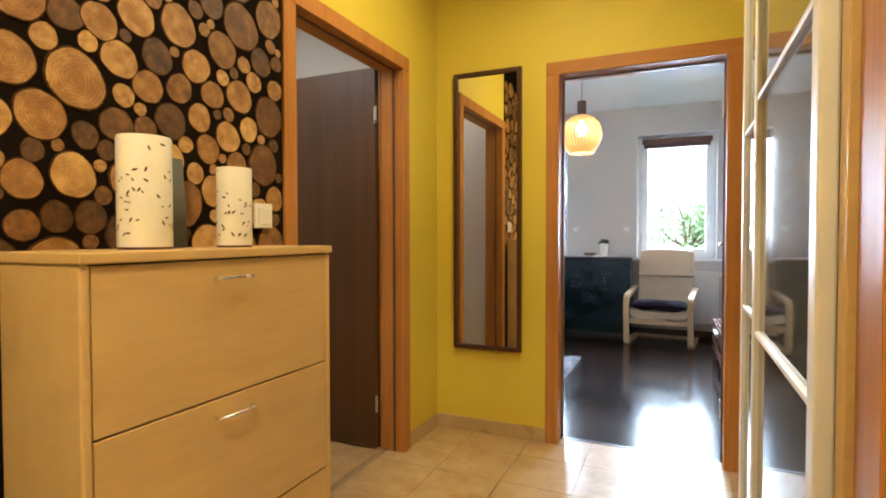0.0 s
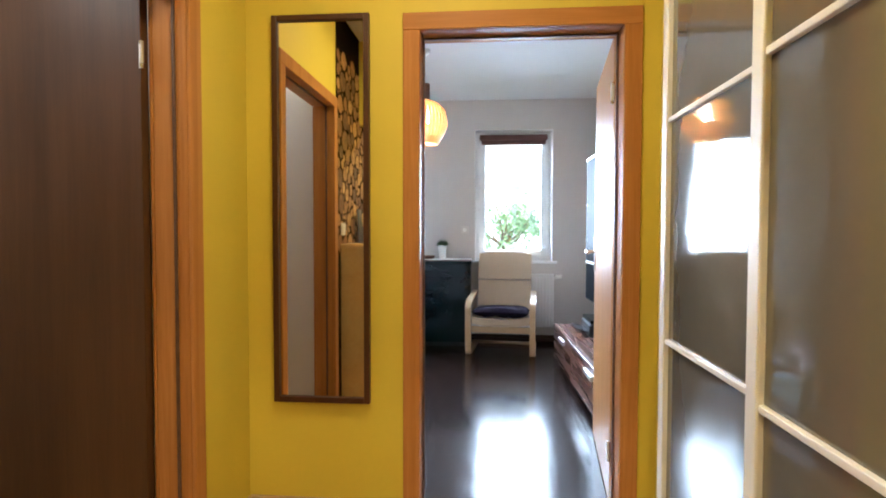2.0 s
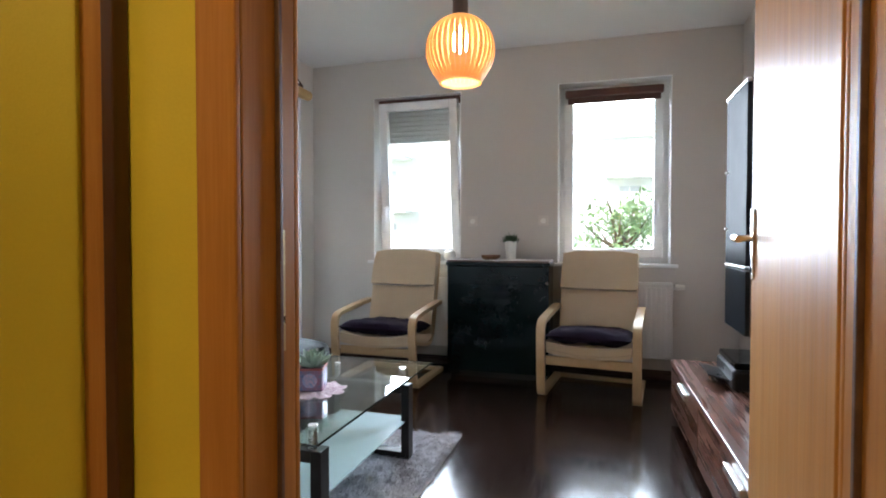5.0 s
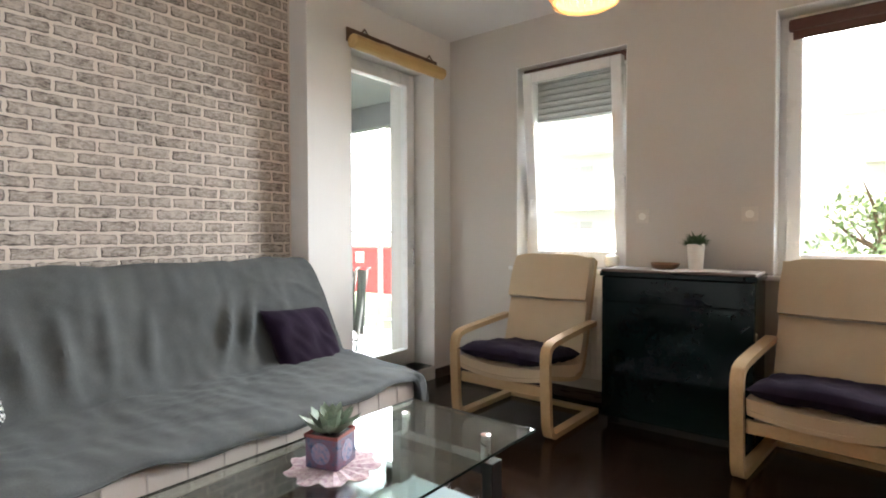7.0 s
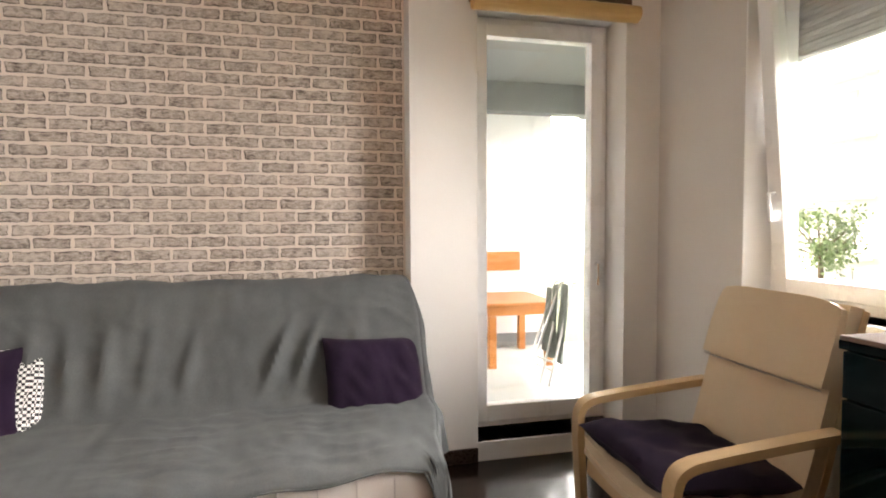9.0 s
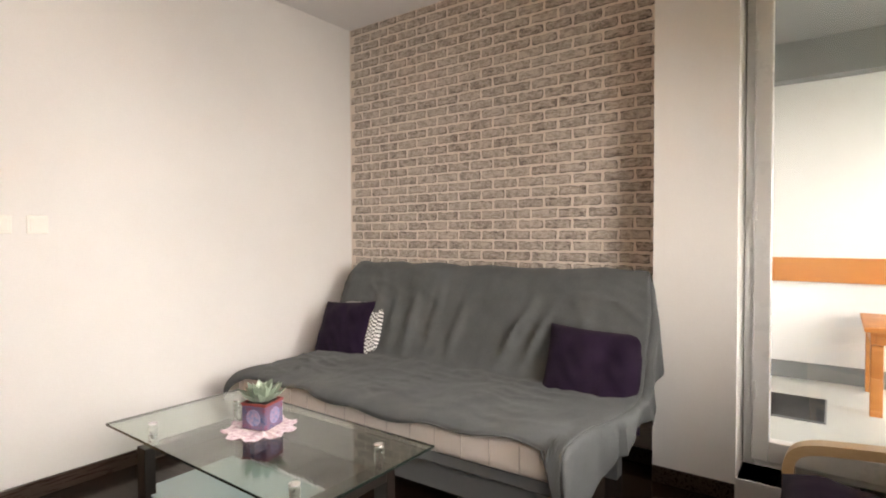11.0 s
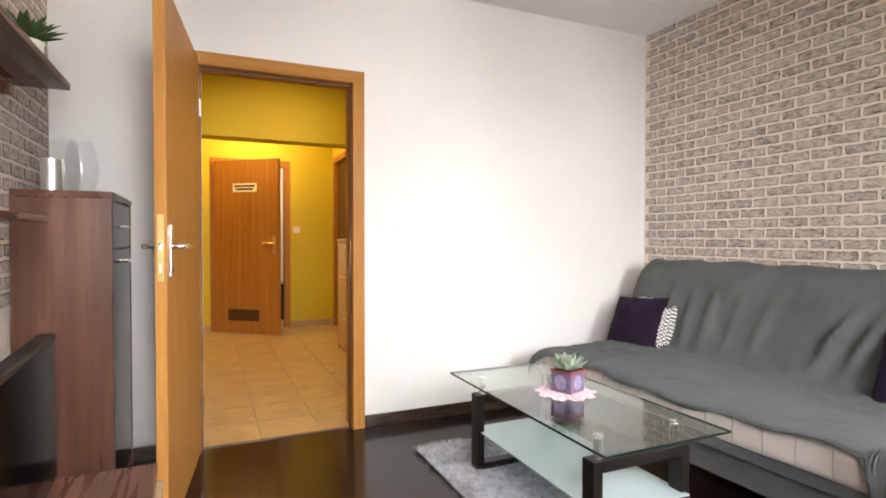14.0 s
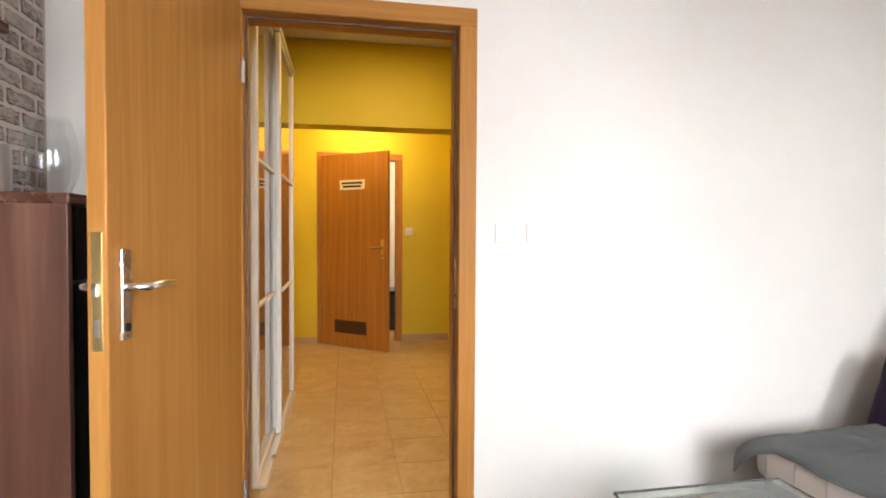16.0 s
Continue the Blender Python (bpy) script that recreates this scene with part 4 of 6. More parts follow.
def tree(label, x, y, z, top, crown, seed, leaves=2600):
    rnd = random.Random(seed)
    ob = thing("tree", (x, y, z), label, "tree")
    trunk = tube([(x, y, z), (x + 0.1, y, z + 1.2), (x + 0.02, y + 0.1, top - crown)], [0.17, 0.13, 0.09], 10)
    for k in range(9):
        a = k * 2.4
        r = crown * rnd.uniform(0.5, 0.85)
        h = top - crown + rnd.uniform(-0.2, crown * 0.6)
        tube([(x + 0.02, y + 0.1, top - crown - 0.3), (x + 0.5 * r * math.cos(a), y + 0.5 * r * math.sin(a), h), (x + r * math.cos(a), y + r * math.sin(a), h + 0.5)],
             [0.06, 0.035, 0.012], 6, trunk)
    part("trunk", trunk, BARK, ob, smooth=True)
    knots = [(x + crown * rnd.uniform(-0.8, 0.8), y + crown * rnd.uniform(-0.8, 0.8), top - crown * rnd.uniform(0.25, 1.5), rnd.uniform(0.25, 0.5) * crown) for _ in range(18)]
    bm = bmesh.new()
    for _ in range(leaves):
        kx, ky, kz, kr = rnd.choice(knots)
        d = Vector((rnd.gauss(0, 1), rnd.gauss(0, 1), rnd.gauss(0, 0.8))).normalized() * kr * rnd.uniform(0.5, 1.05)
        c = Vector((kx, ky, kz)) + d
        u = Vector((rnd.gauss(0, 1), rnd.gauss(0, 1), rnd.gauss(0, 1))).normalized()
        v = u.orthogonal().normalized()
        s = rnd.uniform(0.06, 0.12)
        q = [bm.verts.new(c + p) for p in (-u * s, v * s * 0.45, u * s, -v * s * 0.45)]
        bm.faces.new(q)
    part("crown", bm, TREE_LEAF, ob)


tree("leafy green tree outside the window", 0.45, 15.5, -3.4, 2.35, 1.35, 4, 1500)
tree("leafy green tree by the far block", -17.0, 21.0, -3.4, 1.9, 1.7, 9, 2000)


# ---- hall things ----
def shoe_cabinet():
    x0, x1, y0, y1, top = -1.118, -0.845, -2.258, -1.452, 1.112
    ob = thing("shoe_cabinet", ((x0 + x1) / 2, (y0 + y1) / 2, 0), "pale maple shoe cabinet with three tilting fronts", "cabinet")
    part("top", box(x0, x1 + 0.006, y0 - 0.004, y1 + 0.004, top - 0.024, top, 0.004), MAPLE, ob)
    part("side", box(x0, x1, y0, y0 + 0.022, 0, top - 0.024, 0.008, 3), MAPLE, ob)
    part("side", box(x0, x1, y1 - 0.022, y1, 0, top - 0.024, 0.008, 3), MAPLE, ob)
    part("back", box(x0, x0 + 0.008, y0 + 0.022, y1 - 0.022, 0.02, top - 0.024), WENGE, ob)
    part("plinth", box(x0 + 0.02, x1 - 0.03, y0 + 0.022, y1 - 0.022, 0, 0.03), MAPLE, ob)
    for i in range(3):
        z0 = 0.034 + i * 0.3515
        z1 = z0 + 0.3465
        front = part("front", box(x1 - 0.022, x1 - 0.004, y0 + 0.0245, y1 - 0.0245, z0, z1, 0.002), MAPLE, ob)
        zc, yc = z1 - 0.045, (y0 + y1) / 2 - 0.015
        path = smooth_path([(x1 - 0.004, yc - 0.058, zc), (x1 + 0.014, yc - 0.055, zc), (x1 + 0.022, yc, zc + 0.001), (x1 + 0.014, yc + 0.055, zc), (x1 - 0.004, yc + 0.058, zc)], 4)
        part("handle", tube([tuple(p) for p in path], 0.0045, 8), CHROME, front, "slim bowed chrome handle", True)


shoe_cabinet()


def terrazzo_lantern(label, x, y, z, r, h, seed):
    rnd = random.Random(seed)
    ob = thing("candle_lantern", (x, y, z), label, "lantern", "lanterns on the shoe cabinet")
    part("cylinder", lathe([(r * 0.96, 0), (r, 0.006), (r, h - 0.006), (r * 0.97, h), (r * 0.90, h - 0.002), (r * 0.90, 0.01)], (x, y, z), 40), CERAMIC, ob, smooth=True)
    part("foot", lathe([(r * 1.005, 0.0), (r * 1.005, 0.006)], (x, y, z), 40), BROWN_STRIP, ob)
    for k in range(int(90 * r / 0.06)):
        a, zz = rnd.uniform(0, math.tau), rnd.uniform(0.03, h * 0.97) ** 1.0
        if zz > h * 0.68 and rnd.random() < 0.75:
            continue
        s = rnd.uniform(0.5, 1.0)
        bm = bmesh.new()
        v = [bm.verts.new((0, dx * 0.0085 * s, dz * 0.0085 * s)) for dx, dz in ((-1, 0), (-0.35, 0.32), (0.5, 0.30), (1, 0.05), (0.4, -0.34), (-0.5, -0.3))]
        bm.faces.new(v)
        moved(bm, pose(x, y, z + zz) @ pose(0, 0, 0, 0, 0, math.degrees(a)) @ pose(r + 0.0006, 0, 0, rnd.uniform(-70, 70)))
        part("cutout", bm, WENGE_DOOR, ob)


terrazzo_lantern("tall white ceramic lantern with small leaf-shaped cutouts", -0.985, -2.012, 1.112, 0.061, 0.272, 3)
terrazzo_lantern("short white ceramic lantern with small leaf-shaped cutouts", -0.955, -1.755, 1.112, 0.048, 0.225, 5)

ob = thing("photo_frame", (-1.085, -1.86, 1.112), "plain grey board leaning on the wall", "board")
part("board", moved(box(-0.006, 0.006, -0.05, 0.05, 0, 0.25, 0.002), pose(-1.07, -1.87, 1.1125, 0, -4)), GREY_FRAME, ob)


def switch(label, x, y, z, face, size=0.081, socket=False):
    """A wall plate; face: the way it looks."""
    ob = thing("light_switch" if not socket else "wall_socket", (x, y, z), label, "switch" if not socket else "socket")
    turn = {"+y": 180, "-y": 0, "+x": 90, "-x": -90}[face]
    m = pose(x, y, z, 0, 0, turn)
    h = size / 2
    part("plate", moved(box(-h, h, -0.009, 0, -h, h, 0.004), m), WHITE_PLASTIC if not socket else SOCKET, ob)
    if socket:
        part("socket_face", moved(lathe([(0.022, 0), (0.022, 0.004), (0.017, 0.004), (0.016, 0.001)], n=20), m @ pose(0, -0.009, 0, 90)), WHITE_PLASTIC, ob)
    else:
        part("rocker", moved(box(-h * 0.68, h * 0.68, -0.0135, -0.0092, -h * 0.68, h * 0.68, 0.002), m @ pose(0, 0, 0, 3)), WHITE_PLASTIC, ob)
    return ob


switch("white square light switch on the log wallpaper", -1.108, -1.478, 1.213, "+x", 0.085)
switch("white square light switch beside the far door", -0.66, -3.738, 1.225, "+y")
switch("white square light switch inside the side room", -1.55, -1.373, 1.212, "+y")
switch("white light switch by the living room door", -0.58, 0.142, 1.205, "+y")
switch("white light switch by the living room door", -0.712, 0.142, 1.205, "+y")
switch("white socket on the window wall", -0.943, NORTH - 0.001, 1.215, "-y", socket=True)
switch("white socket on the window wall", -0.36, NORTH - 0.001, 1.215, "-y", socket=True)


def wall_mirror():
    x0, x1, z0, z1, y = -1.0, -0.595, 0.488, 2.078, -0.002
    ob = thing("wall_mirror", ((x0 + x1) / 2, y, z0), "tall wall mirror in a slim dark brown frame", "mirror")
    t = 0.024
    part("frame_side", box(x0, x0 + t, y - 0.03, y, z0, z1, 0.003), FRAME_BROWN, ob)
    part("frame_side", box(x1 - t, x1, y - 0.03, y, z0, z1, 0.003), FRAME_BROWN, ob)
    part("frame_end", box(x0 + t, x1 - t, y - 0.03, y, z1 - t, z1, 0.003), FRAME_BROWN, ob)
    part("frame_end", box(x0 + t, x1 - t, y - 0.03, y, z0, z0 + t, 0.003), FRAME_BROWN, ob)
    part("glass", box(x0 + t, x1 - t, y - 0.016, y - 0.002, z0 + t, z1 - t), MIRROR, ob)


wall_mirror()


def wardrobe():
    ob = thing("sliding_wardrobe", (0.78, -1.17, 0), "fitted wardrobe with grey glass sliding doors in aluminium frames", "wardrobe")
    top = 2.42
    part("side", box(0.440, 1.055, -1.935, -1.888, 0.0, top, 0.002), MAPLE, ob)
    part("end_panel", box(0.450, 0.468, -2.06, -1.947, 0.0, top, 0.002), OAK, ob)
    part("end_panel", box(0.468, 1.055, -1.96, -1.944, 0.0, top, 0.002), OAK, ob)
    part("side", box(0.52, 1.055, -0.425, -0.403, 0.0, top, 0.002), MAPLE, ob)
    part("top", box(0.50, 1.055, -1.886, -0.427, top - 0.022, top), MAPLE, ob)
    part("back", box(1.04, 1.055, -1.886, -0.427, 0.02, top - 0.024), MAPLE, ob)
    part("track", box(0.410, 0.51, -1.885, -0.38, 0.0, 0.022, 0.003), ALU, ob, "aluminium floor track")
    part("track", box(0.410, 0.51, -1.885, -0.38, top - 0.06, top - 0.024, 0.003), ALU, ob, "aluminium head track")
    for x, y0, y1 in ((0.420, -1.865, -1.028), (0.450, -1.10, -0.378)):
        door = part("sliding_door", box(x + 0.010, x + 0.016, y0 + 0.02, y1 - 0.02, 0.04, top - 0.07), SMOKED, ob, "grey lacquered glass panel")
        for ya, yb, zz in ((y0, y0 + 0.055, 0), (y1 - 0.05, y1, 0)):
            part("stile", box(x - 0.005, x + 0.026, ya, yb, 0.024, top - 0.062, 0.005), WHITE_ALU, door, "satin aluminium stile")
        for z in (0.045, 0.85, 1.55, top - 0.085):
            part("rail", box(x - 0.002, x + 0.024, y0 + 0.055, y1 - 0.05, z - 0.008, z + 0.008, 0.003), WHITE_ALU, door, "satin aluminium rail")


wardrobe()


# ---- living room things ----
def sagged(bm, depth):
    """Cuts a seat across and lets its front half hang between the side frames."""
    for x in (-0.22, -0.16, -0.08, 0.0, 0.08, 0.16, 0.22):
        bmesh.ops.bisect_plane(bm, geom=bm.verts[:] + bm.edges[:] + bm.faces[:], plane_co=(x, 0, 0), plane_no=(1, 0, 0))
    for v in bm.verts:
        k = max(0.0, 1 - (v.co.x / 0.272) ** 2)
        v.co.z -= depth * k * max(0.0, min(1.0, (0.52 - v.co.y) / 0.30)) if v.co.z < 0.45 else 0.0
    return bm


def puffed(bm, top):
    """Rounds a headrest's upper corners and lets its face swell."""
    for x in (-0.26, -0.235, -0.19, -0.12, 0.0, 0.12, 0.19, 0.235, 0.26):
        bmesh.ops.bisect_plane(bm, geom=bm.verts[:] + bm.edges[:] + bm.faces[:], plane_co=(x, 0, 0), plane_no=(1, 0, 0))
    for v in bm.verts:
        u = min(1.0, abs(v.co.x) / 0.277)
        k = max(0.0, (v.co.z - (top - 0.16)) / 0.16)
        v.co.z -= 0.030 * u ** 6 * k
        v.co.x *= 1 - 0.035 * k * k
        v.co.y -= 0.016 * (1 - u * u)
    return bm


def armchair(name, label, group):
    """A cantilevered bentwood armchair, facing -y, its front at y = 0, built round the origin."""
    ob = thing(name, (0, 0, 0), label, "armchair", group)
    W = 0.335
    side = [(0.59, 0.562), (0.40, 0.548), (0.16, 0.526), (0.05, 0.508), (0.010, 0.466), (0.006, 0.38), (0.016, 0.20), (0.026, 0.078), (0.055, 0.022), (0.13, 0.0165), (0.35, 0.0165), (0.62, 0.0165)]
    for s in (-1, 1):
        a, b = sorted((s * W, s * (W - 0.055)))
        part("side_frame", ribbon(side, 0.030, a, b, steps=5, bevel=0.004), BIRCH, ob, smooth=True)
    back = [(0.055, 0.330), (0.20, 0.292), (0.40, 0.252), (0.50, 0.262), (0.56, 0.36), (0.615, 0.56), (0.672, 0.78), (0.715, 0.94)]
    for s in (-1, 1):
        a, b = sorted((s * 0.278, s * 0.238))
        part("seat_rail", ribbon(back, 0.026, a, b, steps=5, bevel=0.003), BIRCH, ob, smooth=True)
    part("front_rail", box(-0.279, 0.279, 0.03, 0.052, 0.222, 0.282, 0.004), BIRCH, ob)
    part("floor_rail", box(-0.279, 0.279, 0.585, 0.625, 0.002, 0.030, 0.004), BIRCH, ob)
    part("back_rail", box(-0.279, 0.279, 0.535, 0.560, 0.30, 0.35, 0.004), BIRCH, ob)
    pad = [(0.020, 0.352), (0.10, 0.356), (0.25, 0.330), (0.42, 0.302), (0.495, 0.318), (0.535, 0.41), (0.588, 0.60), (0.645, 0.81), (0.682, 0.955)]
    part("cushion", sagged(ribbon(pad, 0.058, -0.275, 0.275, steps=6, bevel=0.022), 0.026), CREAM_FABRIC, ob, "cream canvas cushion", True)
    part("headrest", puffed(ribbon([(0.575, 0.695), (0.606, 0.80), (0.634, 0.90), (0.656, 0.972)], 0.055, -0.277, 0.277, steps=6, bevel=0.022), 0.975), CREAM_FABRIC, ob, "cream canvas headrest", True)
    part("head_seam", box(-0.272, 0.272, 0.548, 0.556, 0.688, 0.693, 0.002), SEAM, ob, "stitched seam under the headrest")
    part("lower_cushion", sagged(ribbon([(0.014, 0.322), (0.12, 0.316), (0.28, 0.290), (0.45, 0.268)], 0.022, -0.27, 0.27, steps=5, bevel=0.008), 0.030), CREAM_FABRIC, ob, "cream canvas edge roll", True)
    return ob


def cushion_mesh(w, d, h, seed, n=26, puff=2.6, wrinkle=0.010):
    """A stuffed square cushion in the x-y plane, creased."""
    bm = bmesh.new()
    grid = {}
    for side in (1, -1):
        for i in range(n + 1):
            for j in range(n + 1):
                u, v = 2 * i / n - 1, 2 * j / n - 1
                edge = i in (0, n) or j in (0, n)
                key = (i, j, 0 if edge else side)
                if key in grid:
                    continue
                f = max(0.0, (1 - abs(u) ** puff) * (1 - abs(v) ** puff)) ** 0.5
                pinch = 1 - 0.07 * (1 - abs(u)) * abs(v) ** 3 - 0.0
                x, y = u * w / 2 * (1 - 0.06 * (1 - v * v) * abs(u) ** 4), v * d / 2 * (1 - 0.06 * (1 - u * u) * abs(v) ** 4)
                wr = wrinkle * (noise.noise(Vector((x * 9, y * 9, seed))) + 0.6 * noise.noise(Vector((x * 24 + y * 10, y * 8, seed + 5)))) * f
                grid[key] = bm.verts.new((x * pinch, y, side * f * h / 2 + wr))
    for side in (1, -1):
        for i in range(n):
            for j in range(n):
                q = [grid[(a, b, 0 if a in (0, n) or b in (0, n) else side)] for a, b in ((i, j), (i + 1, j), (i + 1, j + 1), (i, j + 1))]
                bm.faces.new(q if side > 0 else q[::-1])
    return bm


chair_a = armchair("armchair", "birch bentwood armchair with cream canvas cushion under a window", "armchairs by the windows")
chair_a.matrix_basis = pose(-1.487, 2.86, 0, 0, 0, -1.5)
copy_thing(chair_a, pose(0.010, 2.925, 0, 0, 0, -6))


def seat_cushion(label, m, seed):
    ob = thing("seat_cushion", (0, 0, 0), label, "cushion", "seat cushions on the armchairs")
    part("pad", cushion_mesh(0.555, 0.52, 0.105, seed, 24, 5.0, 0.018), PURPLE, ob, smooth=True)
    ob.matrix_basis = m


seat_cushion("dark purple cushion lying on an armchair seat", pose(-1.482, 3.11, 0.402, -5, 0, -1.5), 2)
seat_cushion("dark purple cushion lying on an armchair seat", pose(0.036, 3.175, 0.402, -5, 0, -6), 6)


def sofa():
    ob = thing("sofa_bed", (-2.05, 1.38, 0), "sofa bed with a quilted white mattress on a grey frame", "sofa")
    y0, y1 = 0.43, 2.24
    part("mattress", box(-2.25, -1.482, y0, y1, 0.285, 0.422, 0.045, 4), MATTRESS, ob, "white quilted mattress", True)
    for k in range(14):
        y = y0 + 0.07 + k * 0.1225
        part("quilting", box(-1.4835, -1.4795, y - 0.002, y + 0.002, 0.305, 0.405), SEAM, ob, "stitched seam")
    part("backrest", moved(box(-0.07, 0.07, y0, 2.262, 0.0, 0.55, 0.04, 4), pose(-2.215, 0, 0.40, 0, -27.5)), MATTRESS, ob, "white quilted backrest", True)
    part("front_board", box(-1.60, -1.575, y0 + 0.05, y1 - 0.04, 0.10, 0.265, 0.004), GREY_FRAME, ob, "grey painted board")
    part("front_rail", box(-1.575, -1.52, y0 + 0.02, y1 - 0.02, 0.235, 0.283, 0.004), GREY_FRAME, ob)
    for y in (y0 + 0.04, y1 - 0.10):
        part("leg", box(-1.60, -1.52, y, y + 0.06, 0.0, 0.235, 0.004), GREY_FRAME, ob)
        part("leg", box(-2.36, -2.28, y, y + 0.06, 0.0, 0.30, 0.004), GREY_FRAME, ob)
        part("side_rail", box(-2.30, -1.60, y + 0.01, y + 0.05, 0.20, 0.283, 0.004), GREY_FRAME, ob)
    part("armrest_bracket", box(-2.435, -2.40, 2.292, 2.31, 0.55, 0.965, 0.006), BLACK_PLASTIC, ob, "black folding bracket")
    ob.matrix_basis = pose(-2.08, 1.36, 0, 0, 0, 1.8)
    return ob


sofa()


def throw_blanket():
    """A cloth laid over the back and the seat, creased, hanging over the front and deep at one end."""
    ob = thing("sofa_throw", (-2.0, 1.38, 0.43), "grey cotton throw draped over the sofa bed, creased", "throw")
    prof = smooth_path([(-2.545, 0, 0.76), (-2.525, 0, 0.90), (-2.475, 0, 0.958), (-2.405, 0, 0.955), (-2.345, 0, 0.88), (-2.245, 0, 0.66),
                        (-2.15, 0, 0.475), (-2.05, 0, 0.447), (-1.80, 0, 0.442), (-1.55, 0, 0.438), (-1.472, 0, 0.425), (-1.452, 0, 0.385), (-1.45, 0, 0.34), (-1.455, 0, 0.24), (-1.47, 0, 0.10)], 9)
    run = [0.0]
    for a, b in zip(prof, prof[1:]):
        run.append(run[-1] + (b - a).length)
    front = next(r for r, p in zip(run, prof) if p.x > -1.475)
    bm = bmesh.new()
    ny, nu = 130, 96
    y0, y1 = 0.395, 2.292
    rows = []
    for j in range(ny + 1):
        v = j / ny
        y = y0 + (y1 - y0) * v
        hang = 0.018 + 0.014 * math.sin(y * 5.0 + 0.6) + 0.008 * math.sin(y * 17 + 1)
        hang += 0.26 * max(0.0, (v - 0.965) / 0.035) ** 0.8
        hang += 0.06 * max(0.0, (0.08 - v) / 0.08)
        end = front + hang
        row = []
        for i in range(nu + 1):
            s = end * i / nu
            k = next((q for q in range(1, len(run)) if run[q] >= s), len(run) - 1)
            f = (s - run[k - 1]) / max(run[k] - run[k - 1], 1e-6)
            p = prof[k - 1].lerp(prof[k], min(f, 1.0))
            d = (prof[k] - prof[k - 1]).normalized()
            nrm = Vector((-d.z, 0, d.x))
            w = 0.012 * noise.noise(Vector((y * 6.0, s * 3.5, 1.7))) + 0.006 * noise.noise(Vector((y * 19, s * 8, 4.2)))
            fold = noise.noise(Vector((y * 3.2 + s * 2.0, s * 9.0 - y * 1.5, 8.1)))
            w += 0.010 * max(0.0, 1 - abs(fold) * 7) * max(0.0, noise.noise(Vector((y * 2.1, s * 2.3, 3.3))) + 0.35)
            on_back = max(0.0, 1 - abs(p.z - 0.64) / 0.20) if p.x < -2.12 else 0.0
            for c, lean, amp in ((0.78, 0.10, 0.032), (0.90, 0.05, 0.026), (1.03, 0.0, 0.030), (1.18, -0.05, 0.024), (1.33, -0.12, 0.02), (1.66, -0.30, 0.042), (1.79, -0.26, 0.034), (2.02, -0.1, 0.02)):
                q = (y - c - lean * (p.z - 0.55) * -1.4) / 0.028
                w += amp * on_back * math.exp(-q * q)
            if p.x >= -1.50:
                w += 0.012 * math.sin(y * 21 + 3 * s) * min(1.0, (s - front + 0.05) / 0.15)
            yy = y
            if v < 0.035:
                p = p + Vector((0, 0, -0.05 * ((0.035 - v) / 0.035)))
            if v > 0.8:
                back = min(1.0, max(0.0, (p.x + 2.45) / 0.15)) * (1 - min(1.0, max(0.0, (p.x + 1.95) / 0.25)))
                yy = y + ((v - 0.8) / 0.2) ** 2 * (0.055 * back - 0.030 * min(1.0, max(0.0, (p.x + 1.75) / 0.25)))
            row.append(bm.verts.new(Vector((p.x, yy, p.z)) + nrm * (w + 0.006)))
        rows.append(row)
    for a, b in zip(rows, rows[1:]):
        for i in range(nu):
            bm.faces.new((a[i], a[i + 1], b[i + 1], b[i]))
    # the end that falls over the sofa's side, deepest at the front corner
    flap = bmesh.new()
    edge = [v.co.copy() for v in rows[-1]]
    nd = 14
    cols = []
    for i, e in enumerate(edge):
        if e.x > -2.12:
            deep = 0.09 + 0.26 * max(0.0, min(1.0, (e.x + 2.0) / 0.52)) ** 1.6
            deep = max(0.04, min(deep, e.z - 0.07))
        else:
            deep = 0.12 + 0.22 * max(0.0, (e.z - 0.5) / 0.45)
        col = []
        for k in range(nd + 1):
            f = k / nd
            wave = 1.0 if -2.4 < e.x < -1.85 else 0.25
            out = (0.008 + 0.02 * wave) * (1 - (1 - min(f * 5, 1)) ** 2) + f * wave * (0.020 * math.sin(i * 0.33) + 0.006 * math.sin(i * 0.8 + 1))
            sway = -0.03 * f * math.sin(i * 0.3) if -2.2 < e.x < -1.6 else 0.0
            col.append(flap.verts.new((e.x + sway, e.y + out, e.z - deep * (f - 0.06 * math.exp(-12 * f) + 0.06))))
        cols.append(col)
    for a, b in zip(cols, cols[1:]):
        for k in range(nd):
            flap.faces.new((a[k], b[k], b[k + 1], a[k + 1]))
    for name, mesh in (("cloth", bm), ("end_flap", flap)):
        if name == "cloth":
            hem = tube([r[-1].co.copy() for r in rows[::2]], 0.0045, 6)
        cloth = part(name, mesh, THROW, ob, smooth=True)
        md = cloth.modifiers.new("thickness", 'SOLIDIFY')
        md.thickness, md.offset = 0.004, 1.0
    part("hem", hem, THROW, ob, smooth=True)
    ob.matrix_basis = pose(-2.03, 1.3616, 0.43, 0, 0, 1.8)
    return ob


throw_blanket()


def throw_pillow(label, w, m, material, seed, d=None):
    ob = thing("throw_pillow", (0, 0, 0), label, "pillow", "pillows on the sofa bed")
    part("cover", cushion_mesh(w, d or w, 0.14, seed, 30, 3.0, 0.022), material, ob, smooth=True)
    ob.matrix_basis = m


# leaning on the sofa's back: x across it, tilted back
def lean(x, y, z, tilt, spin, twist=0):
    return Matrix.Translation((x, y, z)) @ pose(0, 0, 0, 0, 0, 90 + twist) @ pose(0, 0, 0, 90 - tilt, 0, 0) @ pose(0, 0, 0, 0, 0, spin)


